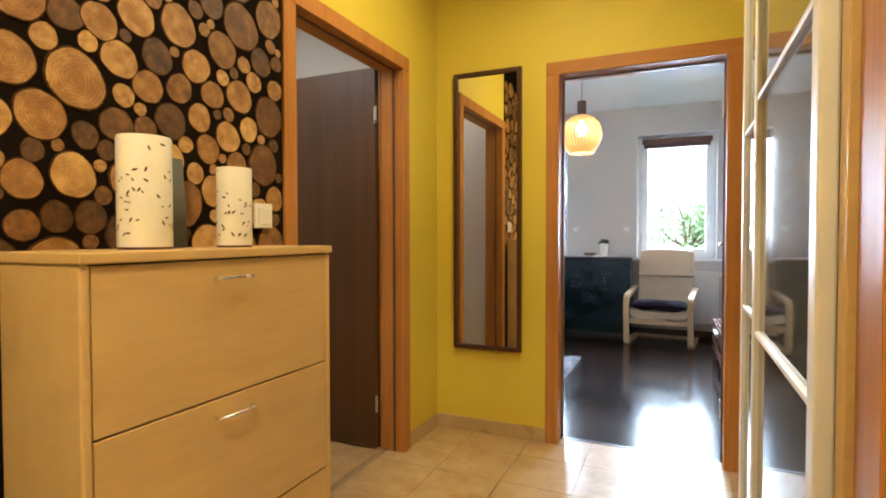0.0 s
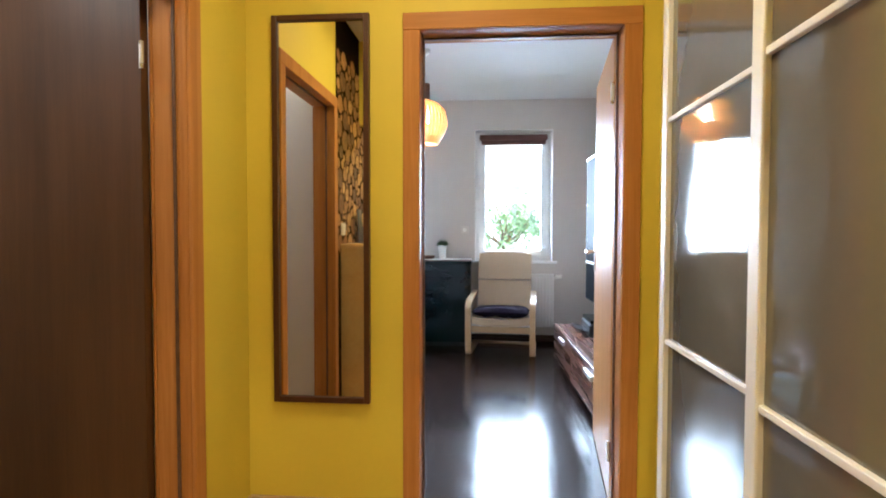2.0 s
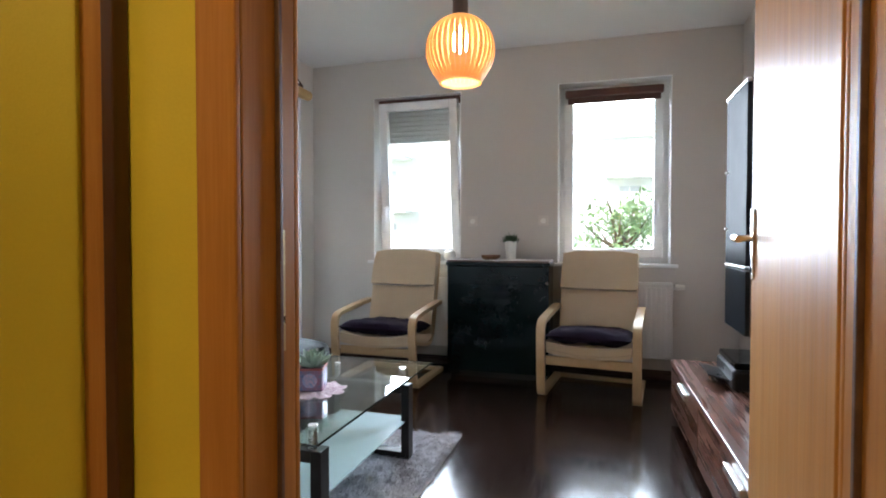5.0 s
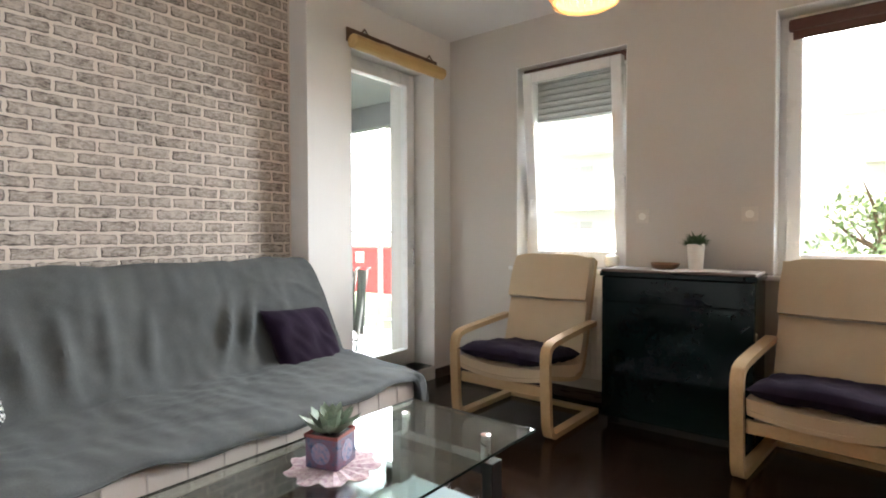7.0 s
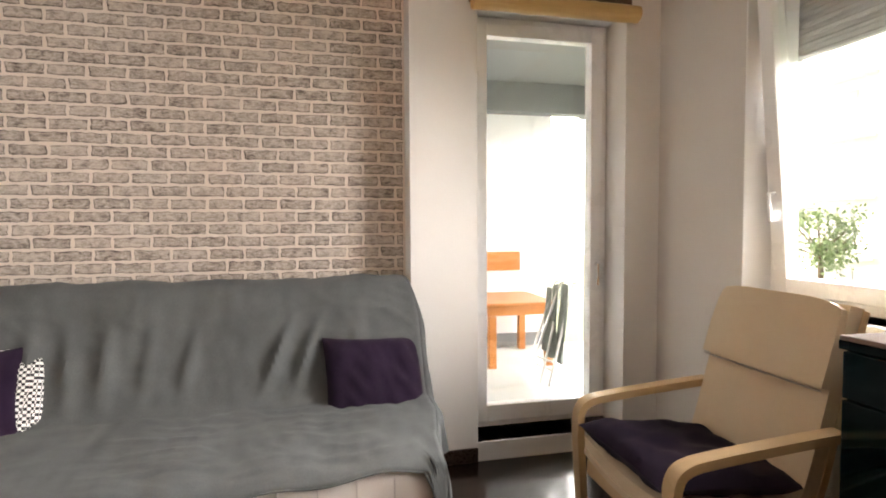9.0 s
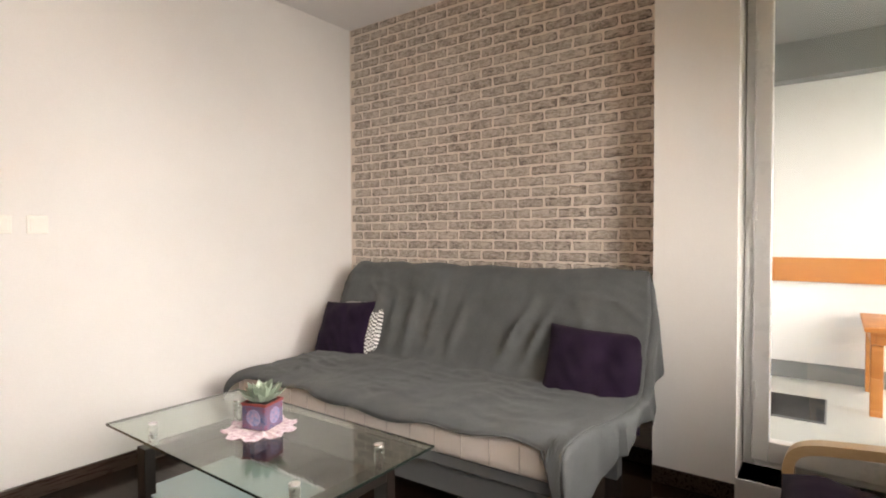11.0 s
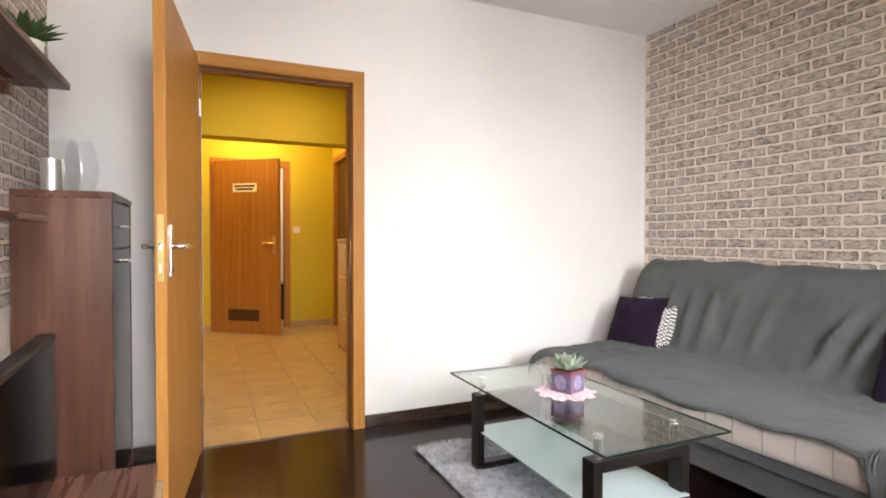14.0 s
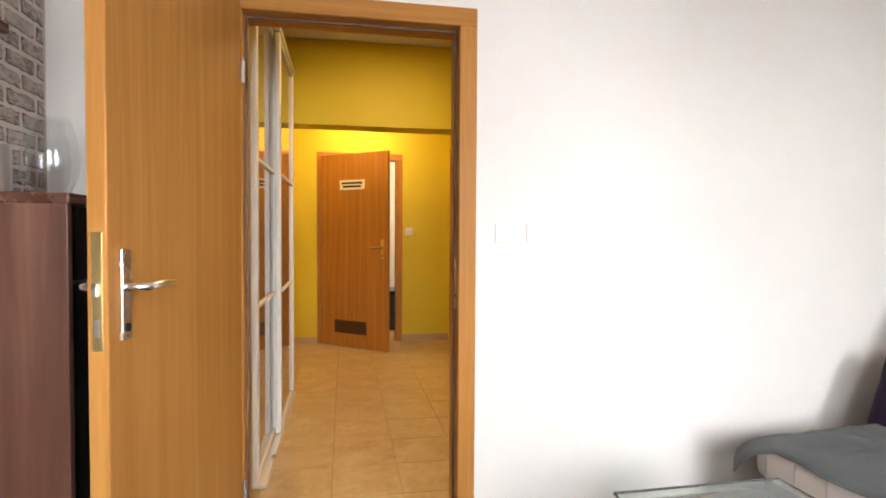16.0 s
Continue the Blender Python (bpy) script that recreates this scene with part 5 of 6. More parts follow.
throw_pillow("black and white houndstooth pillow behind a purple one", 0.40, lean(-2.225, 0.615, 0.565, 28, 3, 4), HOUND, 12)
throw_pillow("dark purple square pillow leaning in the sofa corner", 0.385, lean(-2.155, 0.55, 0.565, 27, 4, 8), PURPLE, 14)
throw_pillow("dark purple square pillow lying against the sofa's back", 0.46, lean(-2.205, 2.10, 0.515, 30, -3, 10), PURPLE, 18, 0.45)


def coffee_table():
    x0, x1, y0, y1, top = -1.278, -0.725, 0.777, 1.906, 0.448
    ob = thing("coffee_table", ((x0 + x1) / 2, (y0 + y1) / 2, 0.012), "glass coffee table on dark wenge loop legs with a frosted shelf", "coffee table")
    glass_top = part("tabletop", box(x0, x1, y0, y1, top - 0.008, top, 0.003), TABLE_GLASS, ob, "clear greenish glass top")
    for e in (box(x0 - 0.0015, x0, y0, y1, top - 0.008, top), box(x1, x1 + 0.0015, y0, y1, top - 0.008, top),
              box(x0 - 0.0015, x1 + 0.0015, y0 - 0.0015, y0, top - 0.008, top), box(x0 - 0.0015, x1 + 0.0015, y1, y1 + 0.0015, top - 0.008, top)):
        part("glass_edge", e, GLASS_EDGE, ob, "dark polished glass edge")
    a0, a1 = x0 + 0.06, x1 - 0.055
    for y in (y0 + 0.15, y1 - 0.15):
        t, w = 0.040, 0.030
        part("leg", box(a0, a0 + t, y - w, y + w, 0.012, 0.372, 0.003), WENGE, ob)
        part("leg", box(a1 - t, a1, y - w, y + w, 0.012, 0.372, 0.003), WENGE, ob)
        part("cross_bar", box(a0 + t, a1 - t, y - w, y + w, 0.330, 0.3715, 0.003), WENGE, ob)
        part("cross_bar", box(a0 + t, a1 - t, y - w, y + w, 0.0125, 0.045, 0.003), WENGE, ob)
        for x in (a0 + 0.045, a1 - 0.045):
            part("spacer", lathe([(0.0165, 0), (0.0165, 0.066), (0.0165, 0.067)], (x, y, 0.372), 20), CHROME, ob, "chrome glass spacer", True)
            part("cap", lathe([(0.017, 0), (0.017, 0.003), (0.014, 0.004)], (x, y, top + 0.0005), 20), CHROME, ob, "chrome cap", True)
            part("shelf_pin", tube([(x, y, 0.045), (x, y, 0.19)], 0.006, 8), CHROME, ob, "chrome shelf pin", True)
    part("shelf", box(a0 + 0.02, a1 - 0.02, y0 + 0.10, y1 - 0.10, 0.190, 0.197, 0.002), FROSTED, ob, "frosted glass shelf")


FROSTED, fn, fl, fb = nodes("frosted_glass")
fb.inputs["Base Color"].default_value = (0.66, 0.78, 0.80, 1)
fb.inputs["Roughness"].default_value = 0.12
ft, fx = fn.new("ShaderNodeBsdfTransparent"), fn.new("ShaderNodeMixShader")
ft.inputs[0].default_value = (0.84, 0.92, 0.93, 1)
fx.inputs[0].default_value = 0.5
fl.new(fb.outputs[0], fx.inputs[1])
fl.new(ft.outputs[0], fx.inputs[2])
fl.new(fx.outputs[0], fn["Material Output"].inputs[0])
coffee_table()


def rug():
    ob = thing("shag_rug", (-1.05, 1.345, 0), "silver grey shaggy rug under the coffee table", "rug")
    x0, x1, y0, y1 = -1.47, -0.62, 0.575, 2.10
    part("backing", box(x0, x1, y0, y1, 0.0, 0.010, 0.003), SHAG, ob)
    rnd = random.Random(8)
    bm = bmesh.new()
    for _ in range(30000):
        x, y = rnd.uniform(x0 - 0.004, x1 + 0.004), rnd.uniform(y0 - 0.004, y1 + 0.004)
        flow = noise.noise(Vector((x * 6, y * 6, 0))) * 4
        a = flow + rnd.gauss(0, 0.8)
        ln, h, w = rnd.uniform(0.018, 0.034), rnd.uniform(0.010, 0.024), rnd.uniform(0.0016, 0.0028)
        c, s = math.cos(a), math.sin(a)
        b = [Vector((x - s * w, y + c * w, 0.009)), Vector((x + s * w, y - c * w, 0.009)), Vector((x + c * ln, y + s * ln, 0.009 + h))]
        bm.faces.new([bm.verts.new(p) for p in b])
    shag = part("shag", bm, SHAG, ob)
    shag["kind"] = "stuff"


rug()


def leaf_blade(length, width, curl, thick=0.25, n=6):
    """A fleshy pointed leaf along +x that bends upward."""
    bm = bmesh.new()
    rings = []
    for i in range(n + 1):
        t = i / n
        w = width * (math.sin(math.pi * min(t * 0.92 + 0.12, 1.0)) ** 0.8)
        x, z = length * t, curl * length * t * t
        rings.append([bm.verts.new((x, w, z + w * 0.35)), bm.verts.new((x, 0, z + w * thick * 0.2)), bm.verts.new((x, -w, z + w * 0.35)), bm.verts.new((x, 0, z - w * thick))])
    for a, b in zip(rings, rings[1:]):
        for k in range(4):
            bm.faces.new((a[k], a[(k + 1) % 4], b[(k + 1) % 4], b[k]))
    return bm


def rosette(parent, at, material, rings, name="leaf"):
    for count, length, width, lift, curl, off in rings:
        for k in range(count):
            m = pose(*at) @ pose(0, 0, 0, 0, 0, 360 * k / count + off) @ pose(0.004, 0, 0, 0, -lift)
            part(name, moved(leaf_blade(length, width, curl), m), material, parent, smooth=True)


def succulent_pot():
    x, y, z = -1.045, 1.295, 0.4495
    ob = thing("crochet_doily", (x + 0.01, y, 0.4485), "round white and pink crochet doily", "doily")
    bm = bmesh.new()
    ring = []
    for k in range(72):
        a = k * math.tau / 72
        r = 0.125 + 0.012 * math.cos(9 * a)
        ring.append(bm.verts.new((x + 0.01 + r * math.cos(a), y + r * math.sin(a), z + 0.002 + 0.003 * math.cos(18 * a))))
    c = bm.verts.new((x + 0.01, y, z + 0.002))
    for k in range(72):
        bm.faces.new((ring[k], ring[(k + 1) % 72], c))
    d = part("lace", bm, DOILY, ob)
    d.modifiers.new("thickness", 'SOLIDIFY').thickness = 0.003
    z += 0.006
    ob = thing("succulent_pot", (x, y, z), "square painted pot with a pale green succulent", "potted plant")
    turn = pose(x, y, z, 0, 0, 18)
    part("pot", moved(box(-0.052, 0.052, -0.052, 0.052, 0, 0.088, 0.006), turn), PAINTED_POT, ob, "patterned blue and red pot")
    for a, b in ((-0.054, -0.048), (0.048, 0.054)):
        part("rim", moved(box(a, b, -0.054, 0.054, 0.086, 0.096, 0.002), turn), RED_TRIM, ob)
        part("rim", moved(box(-0.048, 0.048, a, b, 0.086, 0.096, 0.002), turn), RED_TRIM, ob)
        part("medallion", moved(lathe([(0.030, 0), (0.030, 0.001)], n=20), turn @ pose(0, a * 0.97 if a < 0 else b * 0.97, 0.045, 90)), MEDALLION, ob)
        part("medallion", moved(lathe([(0.030, 0), (0.030, 0.001)], n=20), turn @ pose(a * 0.97 if a < 0 else b * 0.97, 0, 0.045, 0, 90)), MEDALLION, ob)
    part("soil", moved(box(-0.047, 0.047, -0.047, 0.047, 0.084, 0.089), turn), WENGE, ob)
    rosette(ob, (x, y, z + 0.09), LEAF_GREEN, [(8, 0.094, 0.023, 12, 0.35, 0), (8, 0.086, 0.022, 32, 0.3, 22), (6, 0.076, 0.019, 54, 0.2, 10), (4, 0.066, 0.014, 74, 0.1, 40)])


succulent_pot()


def green_cabinet():
    x0, x1, y0, y1, top = -1.068, -0.27, 3.315, 3.665, 0.892
    ob = thing("sideboard", ((x0 + x1) / 2, (y0 + y1) / 2, 0), "black green gloss sideboard between the windows", "sideboard")
    part("body", box(x0 + 0.01, x1 - 0.01, y0 + 0.02, y1, 0.05, top - 0.03, 0.003), GREEN_GLOSS, ob)
    part("top", box(x0, x1, y0 - 0.004, y1, top - 0.028, top, 0.004), GREEN_GLOSS, ob)
    part("plinth", box(x0 + 0.03, x1 - 0.03, y0 + 0.05, y1 - 0.02, 0, 0.05), BLACK_PLASTIC, ob)
    part("drawer", box(x0 + 0.012, x1 - 0.012, y0, y0 + 0.019, 0.725, top - 0.032, 0.003), GREEN_GLOSS, ob)
    part("door", box(x0 + 0.012, x1 - 0.012, y0, y0 + 0.019, 0.055, 0.720, 0.003), GREEN_GLOSS, ob, "plain gloss flap door")
    for xa, xb in ((x0 + 0.01, -0.675), (-0.645, x1 - 0.005)):
        m = thing("table_mat", ((xa + xb) / 2, 3.47, top), "brown woven table mat on the sideboard", "table mat", "mats on the sideboard")
        part("mat", box(xa, xb, y0 - 0.012, y1 - 0.05, top + 0.0005, top + 0.015, 0.004), RUNNER, m)
    d = thing("lace_runner", (-0.60, 3.45, top + 0.011), "small white lace cloth under the vase", "doily")
    part("cloth", moved(box(-0.16, 0.16, -0.12, 0.12, 0.0, 0.003), pose(-0.60, 3.40, top + 0.0155, 0, 0, 40)), CERAMIC, d)
    b = thing("wooden_bowl", (-0.735, 3.42, top + 0.015), "small brown wooden bowl", "bowl")
    part("bowl", lathe([(0.05, 0), (0.068, 0.012), (0.078, 0.034), (0.074, 0.034), (0.062, 0.014), (0.02, 0.008)], (-0.735, 3.42, top + 0.0185), 28), BOWL_WOOD, b, smooth=True)
    v = thing("flower_vase", (-0.585, 3.46, top + 0.015), "white tapered vase with a small dark green plant", "potted plant")
    part("vase", lathe([(0.036, 0), (0.045, 0.14), (0.042, 0.142), (0.034, 0.03)], (-0.585, 3.46, top + 0.0185), 4 * 8), CERAMIC, v, smooth=True)
    rnd = random.Random(31)
    for k in range(110):
        a, lift = rnd.uniform(0, 360), rnd.uniform(-5, 55)
        m = pose(-0.585 + rnd.uniform(-0.015, 0.015), 3.46 + rnd.uniform(-0.015, 0.015), top + 0.155) @ pose(0, 0, 0, 0, 0, a) @ pose(0, 0, 0, 0, -lift)
        part("leaf", moved(leaf_blade(rnd.uniform(0.05, 0.09), 0.010, rnd.uniform(-0.2, 0.3), n=3), m), LEAF_DARK, v)


green_cabinet()

ob = thing("round_candle", (-1.165, 3.76, 0.881), "small round cream candle on the window sill", "candle")
part("candle", lathe([(0.015, 0), (0.04, 0.015), (0.05, 0.045), (0.042, 0.08), (0.015, 0.095)], (-1.165, 3.76, 0.8805), 24), CERAMIC, ob, smooth=True)


def radiator(label, x0, x1):
    ob = thing("radiator", ((x0 + x1) / 2, 3.60, 0.17), label, "radiator", "radiators under the windows")
    part("panel", box(x0, x1, 3.585, 3.597, 0.175, 0.735, 0.004), WHITE_METAL, ob)
    n = int((x1 - x0) / 0.034)
    for i in range(n):
        x = x0 + (i + 0.5) * (x1 - x0) / n
        part("rib", box(x - 0.011, x + 0.011, 3.577, 3.5855, 0.20, 0.71, 0.004), WHITE_METAL, ob)
    part("back_panel", box(x0, x1, 3.632, 3.644, 0.175, 0.735, 0.004), WHITE_METAL, ob)
    part("side_cover", box(x0 - 0.004, x0, 3.577, 3.648, 0.18, 0.745, 0.001), WHITE_METAL, ob)
    part("side_cover", box(x1, x1 + 0.004, 3.577, 3.648, 0.18, 0.745, 0.001), WHITE_METAL, ob)
    part("top_grille", box(x0, x1, 3.58, 3.646, 0.736, 0.746, 0.002), WHITE_METAL, ob)
    part("bracket", box((x0 + x1) / 2 - 0.02, (x0 + x1) / 2 + 0.02, 3.6445, 3.679, 0.25, 0.7), WHITE_METAL, ob)
    part("pipe", tube([(x1 + 0.004, 3.612, 0.70), (x1 + 0.045, 3.612, 0.70), (x1 + 0.05, 3.64, 0.70), (x1 + 0.05, 3.68, 0.70)], 0.009, 8), WHITE_METAL, ob)
    part("thermostat", tube([(x1 + 0.02, 3.612, 0.715), (x1 + 0.085, 3.612, 0.715)], [0.022, 0.018], 14), WHITE_PLASTIC, ob, "white thermostat head", True)


radiator("white ribbed panel radiator under a window", -1.80, -1.12)
radiator("white ribbed panel radiator under a window", -0.20, 0.595)


def pendant():
    x, y = -0.61, 2.04
    ob = thing("pendant_lamp", (x, y, L_CEIL), "honey wooden slat pendant lamp, lit, with a dark neck", "pendant lamp")
    part("ceiling_cup", lathe([(0.045, 0), (0.045, -0.012), (0.03, -0.035), (0.006, -0.045)], (x, y, L_CEIL), 24), CHROME, ob, "chrome ceiling cup", True)
    part("cord", tube([(x, y, L_CEIL - 0.04), (x, y, 2.355)], 0.003, 6), BLACK_PLASTIC, ob)
    part("neck", lathe([(0.040, 0), (0.040, 0.125), (0.03, 0.127)], (x, y, 2.230), 24), DARK_NECK, ob, "dark wooden neck", True)
    top, low = 2.234, 1.884
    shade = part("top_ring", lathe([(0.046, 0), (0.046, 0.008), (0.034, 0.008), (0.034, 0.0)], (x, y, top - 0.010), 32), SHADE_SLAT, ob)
    part("bottom_ring", lathe([(0.111, 0), (0.111, 0.010), (0.098, 0.010), (0.098, 0.0)], (x, y, low), 40, closed=False), SHADE_SLAT, ob)
    prof = smooth_path([(0, 0.036, top), (0, 0.098, top - 0.028), (0, 0.154, top - 0.086), (0, 0.178, top - 0.172), (0, 0.164, top - 0.252), (0, 0.108, low + 0.005)], 5)
    bm = bmesh.new()
    d, w = 0.0015, 0.0108
    rings = []
    for p in prof:
        rings.append([bm.verts.new((p.y - d, -w, p.z)), bm.verts.new((p.y + d, -w, p.z)), bm.verts.new((p.y + d, w, p.z)), bm.verts.new((p.y - d, w, p.z))])
    for a, b in zip(rings, rings[1:]):
        for k in range(4):
            bm.faces.new((a[k], a[(k + 1) % 4], b[(k + 1) % 4], b[k]))
    bm.faces.new(rings[0])
    bm.faces.new(rings[-1][::-1])
    me = mesh_of("slat", bm, SHADE_SLAT)
    for k in range(36):
        piece("slat", me, ob, Matrix.Translation((0, 0, -L_CEIL)) @ pose(0, 0, 0, 0, 0, k * 10))
    bulb = part("bulb", lathe([(0.014, 0.10), (0.018, 0.085), (0.045, 0.045), (0.05, 0.02), (0.04, -0.02), (0.01, -0.038)], (x, y, 2.08), 24), BULB, ob, "glowing warm bulb", True)
    bulb.visible_shadow = False
    part("socket", lathe([(0.02, 0), (0.02, 0.06)], (x, y, 2.178), 16), WHITE_PLASTIC, ob)


pendant()


def bamboo_rail():
    ob = thing("bamboo_cornice", (-2.42, 3.05, 2.30), "split bamboo cane cornice on a dark slat above the balcony door", "cornice")
    part("back_slat", moved(box(-2.443, -2.432, 2.60, 3.50, -0.045, 0.045, 0.003), pose(0, 0, 2.372)), BROWN_STRIP, ob)
    line, rad = [], []
    for i in range(25):
        y = 2.605 + i * 0.0374
        line.append((-2.385, y, 2.318))
        rad.append(0.044 + (0.004 if i in (7, 8, 17) else 0.0) + 0.001 * math.sin(i))
    part("cane", tube(line, rad, 18), BAMBOO, ob, "pale bamboo cane", True)
    for y in (2.72, 3.37):
        part("hook", tube([(-2.43, y, 2.40), (-2.40, y, 2.425), (-2.37, y, 2.38), (-2.375, y, 2.35)], 0.006, 6), BROWN_STRIP, ob)


bamboo_rail()


def tv_bench():
    x0, x1, y0, y1, top = 0.525, 1.028, 1.15, 2.80, 0.352
    ob = thing("tv_bench", ((x0 + x1) / 2, (y0 + y1) / 2, 0), "long low plum wood television bench with drawers", "tv bench")
    part("top", box(x0 - 0.004, x1, y0, y1, top - 0.03, top, 0.004), PLUM_LONG, ob)
    part("body", box(x0 + 0.022, x1, y0 + 0.002, y1 - 0.002, 0.05, top - 0.03), PLUM_LONG, ob)
    part("plinth", box(x0 + 0.05, x1 - 0.02, y0 + 0.02, y1 - 0.02, 0, 0.05), BLACK_PLASTIC, ob)
    n = 2
    w = (y1 - y0) / n
    for i in range(n):
        a, b = y0 + i * w + 0.003, y0 + (i + 1) * w - 0.003
        d = part("drawer", box(x0, x0 + 0.02, a, b, 0.052, top - 0.034, 0.003), PLUM_LONG, ob)
        c = (1.29, 2.33)[i]
        part("handle", box(x0 - 0.022, x0, c - 0.11, c + 0.11, 0.268, 0.302, 0.004), ALU, d, "broad satin steel handle")
    ob.rotation_euler = (0, 0, radians(1.5))


tv_bench()


def television():
    ob = thing("television", (0.82, 1.58, 0.352), "flat black television on a foot on the bench", "television")
    m = pose(0.80, 1.665, 0.3525, 0, 0, 3)
    part("panel", moved(box(-0.022, 0.022, -0.40, 0.40, 0.045, 0.480, 0.006), m), BLACK_PLASTIC, ob)
    part("screen", moved(box(-0.0245, -0.0222, -0.383, 0.383, 0.062, 0.465), m), SCREEN, ob, "dark switched-off screen")
    part("stem", moved(box(-0.02, 0.03, -0.05, 0.05, 0.012, 0.048, 0.004), m), BLACK_PLASTIC, ob)
    part("foot", moved(box(-0.10, 0.10, -0.20, 0.20, 0.0, 0.013, 0.005), m), BLACK_GLOSS, ob)


television()


def printer():
    ob = thing("printer", (0.83, 2.33, 0.352), "black flatbed printer on the bench", "printer")
    part("body", box(0.70, 1.02, 2.14, 2.53, 0.3525, 0.455, 0.016, 3), BLACK_PLASTIC, ob)
    part("lid", box(0.71, 1.01, 2.15, 2.52, 0.456, 0.488, 0.010, 3), BLACK_GLOSS, ob, "glossy scanner lid")
    part("tray", moved(box(-0.10, 0.0, 2.20, 2.47, 0, 0.008, 0.003), pose(0.70, 0, 0.385, 0, 14)), BLACK_PLASTIC, ob)
    ob = thing("remote_control", (0.70, 1.56, 0.352), "black remote control on the bench", "remote control")
    part("body", moved(box(-0.022, 0.022, -0.085, 0.085, 0, 0.018, 0.006), pose(0.745, 1.50, 0.3525, 0, 0, -25)), BLACK_PLASTIC, ob)
    for i in range(6):
        part("button", moved(box(-0.012, 0.012, -0.07 + i * 0.022, -0.058 + i * 0.022, 0.018, 0.021, 0.002), pose(0.745, 1.50, 0.3525, 0, 0, -25)), GREY_FRAME, ob)


printer()


def tall_cabinet():
    x0, x1, y0, y1, top = 0.722, 1.05, 0.160, 0.735, 1.298
    ob = thing("tall_cabinet", ((x0 + x1) / 2, (y0 + y1) / 2, 0), "plum wood cabinet with black gloss drawer and door", "cabinet")
    part("top", box(x0 - 0.002, x1, y0, y1, top - 0.028, top, 0.004), PLUM_LONG, ob)
    part("side", box(x0 + 0.002, x1, y1 - 0.024, y1, 0.0, top - 0.028, 0.002), PLUM, ob)
    part("side", box(x0 + 0.002, x1, y0, y0 + 0.024, 0.0, top - 0.028, 0.002), PLUM, ob)
    part("body", box(x0 + 0.03, x1, y0 + 0.025, y1 - 0.025, 0.06, top - 0.03), PLUM, ob)
    part("plinth", box(x0 + 0.04, x1, y0 + 0.025, y1 - 0.025, 0.0, 0.06), BLACK_PLASTIC, ob)
    d = part("drawer", box(x0 + 0.004, x0 + 0.024, y0 + 0.027, y1 - 0.027, 1.075, top - 0.032, 0.003), BLACK_GLOSS, ob, "black gloss drawer front")
    part("handle", tube([(x0 + 0.004, 0.38, 1.165), (x0 - 0.02, 0.385, 1.165), (x0 - 0.02, 0.515, 1.165), (x0 + 0.004, 0.52, 1.165)], 0.0055, 8), CHROME, d, "chrome bar handle", True)
    d = part("door", box(x0 + 0.004, x0 + 0.024, y0 + 0.027, y1 - 0.027, 0.065, 1.068, 0.003), BLACK_GLOSS, ob, "black gloss door")
    part("handle", tube([(x0 + 0.004, 0.38, 1.015), (x0 - 0.02, 0.385, 1.015), (x0 - 0.02, 0.515, 1.015), (x0 + 0.004, 0.52, 1.015)], 0.0055, 8), CHROME, d, "chrome bar handle", True)
    ob = thing("pillar_candle", (0.955, 0.60, 1.298), "silver grey pillar candle", "candle")
    part("wax", lathe([(0.036, 0), (0.036, 0.128), (0.03, 0.132), (0.005, 0.129)], (0.945, 0.62, 1.2985), 28), ALU, ob, smooth=True)
    ob = thing("glass_vase", (0.905, 0.42, 1.298), "clear bulbous glass vase", "vase")
    for k, (x, y, s) in enumerate(((0.865, 0.50, 1.0),)):
        v = part("glass", lathe([(0.035 * s, 0.002), (0.058 * s, 0.05), (0.066 * s, 0.11), (0.055 * s, 0.18), (0.040 * s, 0.225)], (x, y, 1.2985), 32, closed=False), VASE_GLASS, ob, smooth=True)
    ob = thing("glass_vase", (0.955, 0.36, 1.298), "taller clear glass vase behind", "vase")
    part("glass", lathe([(0.038, 0.002), (0.062, 0.06), (0.068, 0.12), (0.056, 0.20), (0.044, 0.25)], (0.955, 0.36, 1.2985), 32, closed=False), VASE_GLASS, ob, smooth=True)


VASE_GLASS = glass("vase_glass", (0.96, 0.97, 0.97), 0.02)
tall_cabinet()


